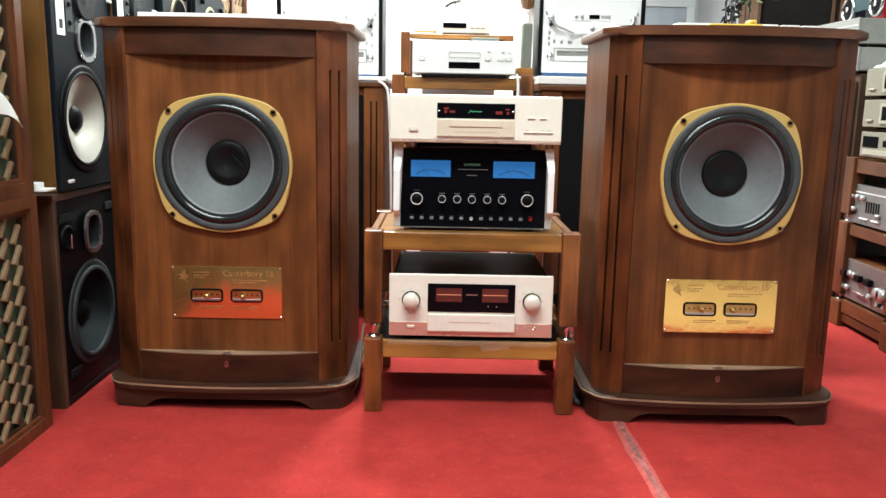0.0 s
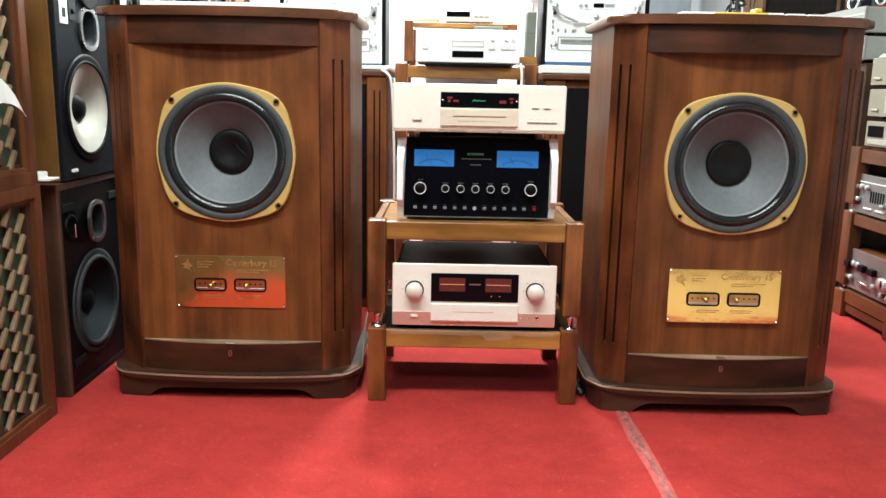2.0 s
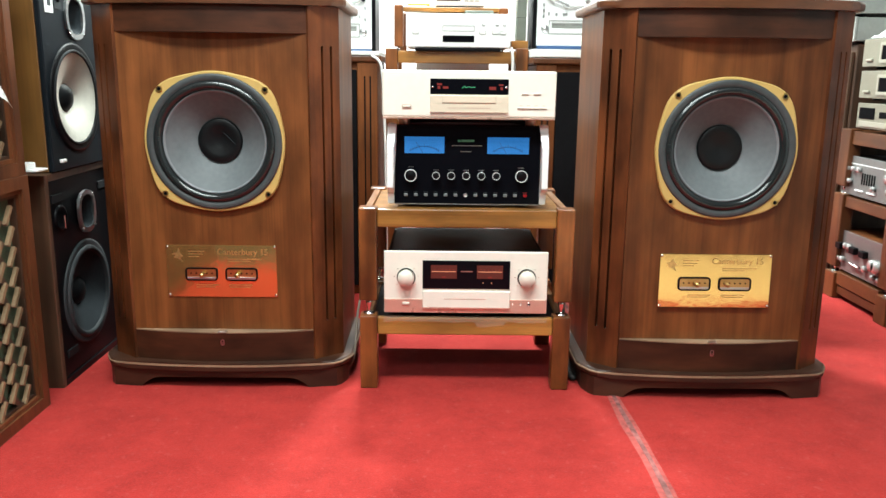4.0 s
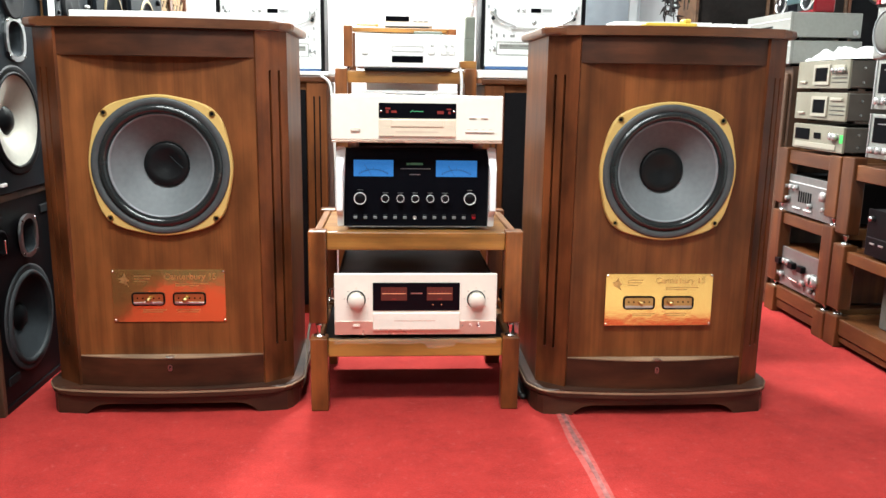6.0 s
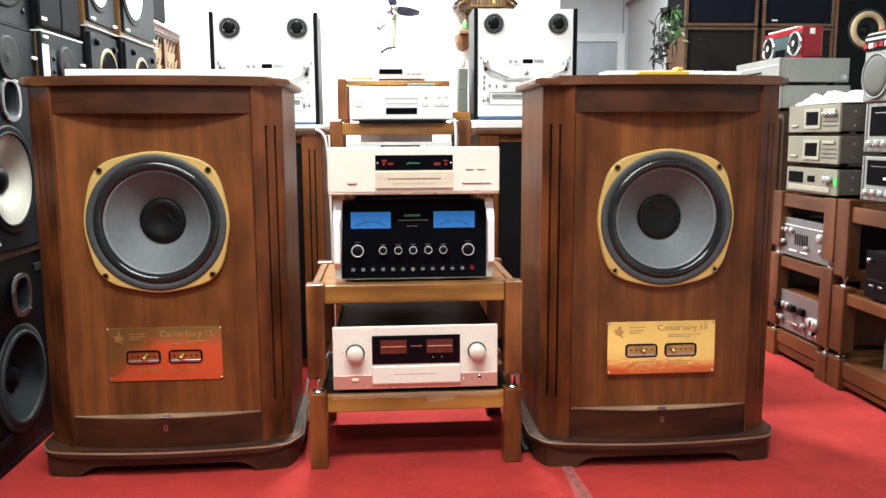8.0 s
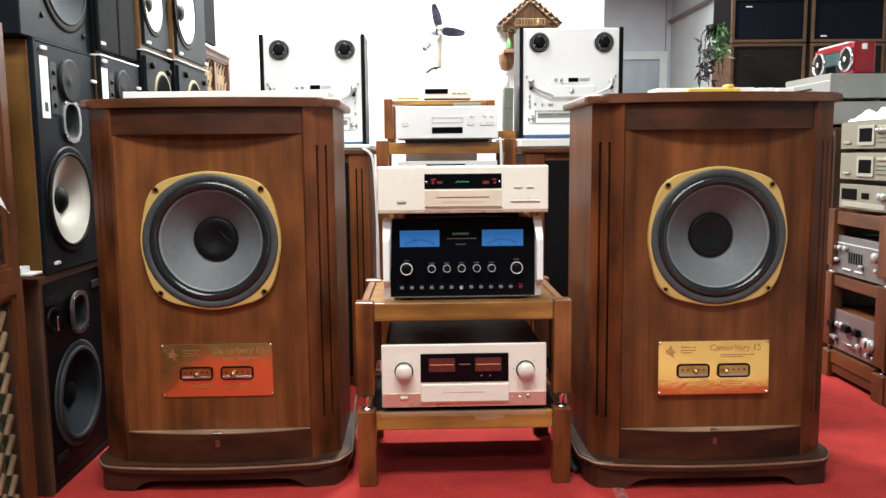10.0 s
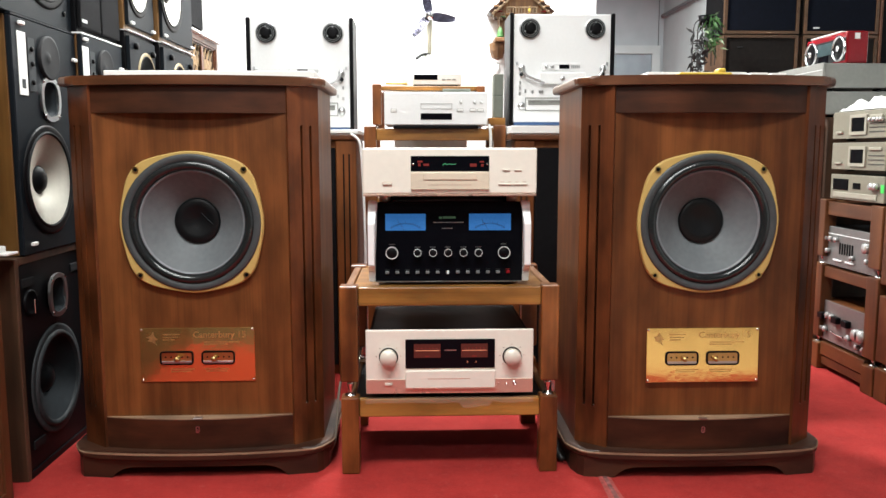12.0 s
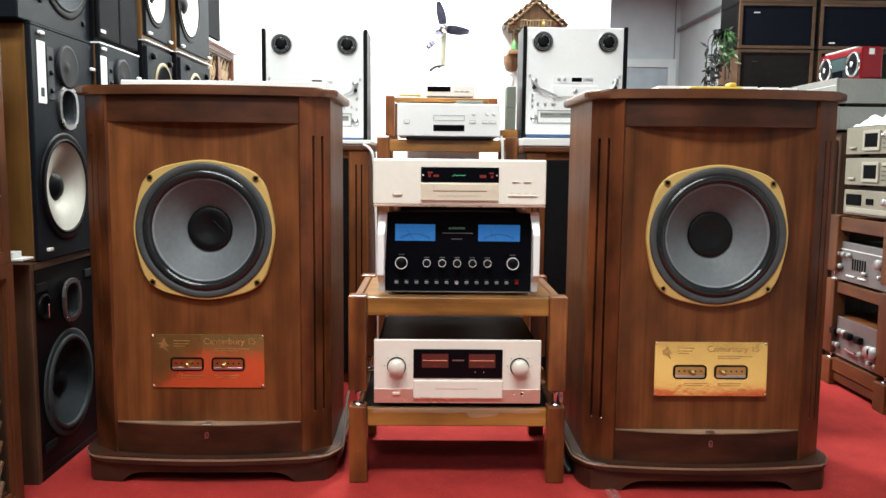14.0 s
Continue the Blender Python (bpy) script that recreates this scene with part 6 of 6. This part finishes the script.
for i in range(11):
    box("baluster", (-0.082 + 0.016 * i, -0.153, 0.128), (-0.077 + 0.016 * i, -0.146, 0.155), LATTICE, bal, 0)
box("handrail", (-0.085, -0.152, 0.1552), (0.085, -0.144, 0.161), LATTICE, bal, 0.001)
for x in (-0.07, 0.07):
    ring_rect("shutter_window", (x - 0.022, 0.055), (x + 0.022, 0.095), 0.006, -0.115, -0.110, LATTICE, ck)
    box("pane", (x - 0.016, -0.113, 0.061), (x + 0.016, -0.1105, 0.089), YELLOW, ck, 0)
lathe("dial", disc_profile(0.034, 0.006, 0.001), (0.0, -0.1105, 0.070), LATTICE_DARK, ck, "-y", 32)
profile_y("upper_opening", [(-0.035, 0.178), (0.035, 0.178), (0.035, 0.205), (0.0, 0.222), (-0.035, 0.205)], -0.114, -0.1105, BLACK, ck)
for s in (-1, 1):
    profile_y("barge_board", [(0.0, 0.262), (0.0, 0.252), (s * 0.160, 0.113), (s * 0.165, 0.123)] if s < 0 else [(0.0, 0.252), (0.0, 0.262), (s * 0.165, 0.123), (s * 0.160, 0.113)], -0.156, -0.1512, LATTICE, ck)
    ring_rect("gable_window", (s * 0.062 - 0.014, 0.168), (s * 0.062 + 0.014, 0.192), 0.004, -0.115, -0.110, LATTICE, ck)
    lathe("carved_figure", [(0, 0), (0.008, 0.0), (0.010, 0.018), (0.005, 0.026), (0.007, 0.034), (0, 0.040)], (s * 0.045, -0.132, 0.1285), YELLOW if s > 0 else MAHOGANY, ck, "z", 10)
    lathe("carved_bush", [(0, 0), (0.020, 0.004), (0.016, 0.03), (0.006, 0.055), (0, 0.06)], (s * 0.115, -0.135, 0.0), LEAF, ck, "z", 9, smooth=False)
lathe("dial_ring", [(0.034, 0.004), (0.036, 0.008), (0.031, 0.008), (0.030, 0.004)], (0.0, -0.1105, 0.070), LATTICE, ck, "-y", 32)
box("base_ledge", (-0.145, -0.155, -0.022), (0.145, 0.0, -0.0005), CLOCK_WOOD, ck, 0.003)
lathe("weight_box", [(0, 0), (0.030, 0.01), (0.042, 0.05), (0.045, 0.09), (0, 0.09)], (-0.125, -0.08, -0.115), CLOCK_WOOD, ck, "z", 8, smooth=False)
lathe("weight", [(0, 0), (0.016, 0.01), (0.02, 0.06), (0.010, 0.09), (0, 0.09)], (-0.125, -0.08, -0.215), WHITE_PLASTIC, ck, "z", 12)

# far end of the shop: framed window, pipe, hanging plant
wf = tagged(new("window_1"), "pale framed window in the grey end wall", "window", "", "structure")
wf.matrix_world = pose(2.55, 10.095, 1.20)
ring_rect("window_frame", (-0.52, -0.40), (0.50, 1.00), 0.10, -0.05, 0.0, PALE_WALL, wf)
box("pane", (-0.42, -0.02, -0.30), (0.40, -0.008, 0.90), GLASS_GREY, wf, 0)
tagged(tube("wall_pipe", [(3.06, 10.05, 2.56), (3.06, 8.0, 2.56), (3.06, 5.0, 2.56), (3.06, 2.0, 2.56)], 0.019, PIPE), "dark grey pipe running along the side wall", "pipe", "", "structure")
for k in range(7):
    tagged(box("trim", (1.35 + 0.28 * k, 10.088, 0.0), (1.358 + 0.28 * k, 10.0995, 1.19 if k in (3, 4, 5) else 3.1), PIPE, None, 0), "thin grey joint strip on the end wall", "", "", "structure")
tagged(box("wall_post", (1.02, 4.66, 0), (1.03, 4.80, 3.1), GREY_WALL, None, 0.001), "", "", "", "structure")
pl = thing("hanging_plant", "trailing green plant hanging by dark cords beside the loudspeakers", "plant", pose(1.59, 4.50, 1.33))
rng = random.Random(4)
tube("cord", [(0.02, 0, 1.77), (0.02, 0.0, 1.0), (0.015, 0, 0.31)], 0.002, CABLE_BLACK, pl)
lathe("pot", [(0, 0), (0.030, 0), (0.042, 0.05), (0.040, 0.05), (0, 0.045)], (0.015, 0.0, 0.262), BLACK, pl, "z", 20)
for i in range(6):
    x = -0.055 + 0.022 * i
    tube("stem", [(0.01, 0, 0.30), (x, -0.02, 0.29), (x * 1.2, -0.03, 0.18), (x * 1.1 + rng.uniform(-0.01, 0.01), -0.03, 0.02 + rng.uniform(0, 0.08))], 0.003, CABLE_BLACK, pl)
for mt, nn, nm in ((LEAF, 80, "leaves"), (LEAF_PALE, 14, "pale_leaves"), (CABLE_BLACK, 70, "dark_leaves")):
    bm = bmesh.new()
    for i in range(nn):
        if nm == "dark_leaves":
            c = Vector((rng.uniform(-0.07, 0.01), rng.uniform(-0.05, 0.0), rng.uniform(0.0, 0.26)))
        else:
            c = Vector((rng.uniform(0.0, 0.075), rng.uniform(-0.06, 0.02), rng.uniform(0.13, 0.31)))
        d = Vector((rng.uniform(-0.5, 0.7), rng.uniform(-0.5, 0.3), rng.uniform(-1.0, 0.4))).normalized()
        sd = d.cross(Vector((0, 1, 0.2))).normalized()
        ln, w = rng.uniform(0.03, 0.07), rng.uniform(0.004, 0.009)
        v = [bm.verts.new(c), bm.verts.new(c + d * ln * 0.45 + sd * w), bm.verts.new(c + d * ln + Vector((0, 0, -0.008))), bm.verts.new(c + d * ln * 0.45 - sd * w)]
        bm.faces.new(v)
    tagged(part(nm, bm, mt, pl), kind="stuff")

# things lying on the big loudspeakers
tagged(box("white_board", (-0.915, 2.45, 1.1005), (-0.30, 2.66, 1.1375), WHITE_PLASTIC, None, 0.002), "flat white box lying on the walnut loudspeaker", "board")
for x0, x1, y0, h in ((0.67, 0.80, 2.36, 0.028), (0.80, 0.975, 2.40, 0.032), (0.98, 1.03, 2.38, 0.029), (1.04, 1.085, 2.38, 0.028)):
    tagged(box("paper_slip", (x0, y0, 1.1005), (x1, y0 + 0.10, 1.1005 + h), WHITE_PAPER, None, 0.001), "white paper slip lying on the walnut loudspeaker", "paper", "papers on the loudspeaker")
bm = bmesh.new()
bm_box(bm, (0.82, 2.33, 1.1118), (0.15, 0.05, 0.022), 0.003)
bm_box(bm, (0.868, 2.33, 1.1280), (0.020, 0.045, 0.014), 0.004)
tagged(part("yellow_tag", bm, YELLOW), "yellow plastic tag lying on the walnut loudspeaker", "tag")

# cables on the floor beside the stand
tagged(tube("floor_cable", [(-0.235, 2.42, 0.20), (-0.238, 2.36, 0.17), (-0.236, 2.30, 0.10), (-0.245, 2.28, 0.035), (-0.30, 2.33, 0.012), (-0.33, 2.6, 0.010)], 0.004, CABLE), "thick pale cable curving down beside the stand", "cable")
tagged(tube("floor_cable", [(0.400, 2.45, 0.25), (0.404, 2.38, 0.14), (0.406, 2.32, 0.06), (0.412, 2.28, 0.012), (0.43, 2.24, 0.010), (0.46, 2.9, 0.010)], 0.009, CABLE_BLACK), "thick dark cable curving down beside the stand", "cable")
tagged(tube("loose_wire", [(0.115, 2.40, 0.150), (0.125, 2.38, 0.128), (0.140, 2.37, 0.135), (0.150, 2.37, 0.150)], 0.002, CHROME), "loose bare wire end hanging under the stand", "wire")
tagged(tube("white_cable", [(-0.255, 3.18, 0.968), (-0.222, 3.17, 0.955), (-0.212, 3.17, 0.90), (-0.206, 3.17, 0.75), (-0.200, 3.17, 0.55), (-0.200, 3.2, 0.01)], 0.005, WHITE_PLASTIC), "white cable hanging beside the rear loudspeaker", "cable")
tagged(tube("white_cable", [(0.30, 3.34, 1.010), (0.308, 3.335, 0.99), (0.308, 3.33, 0.90), (0.305, 3.33, 0.70), (0.305, 3.33, 0.01)], 0.006, WHITE_PLASTIC), "white cable hanging down the rear stand", "cable")
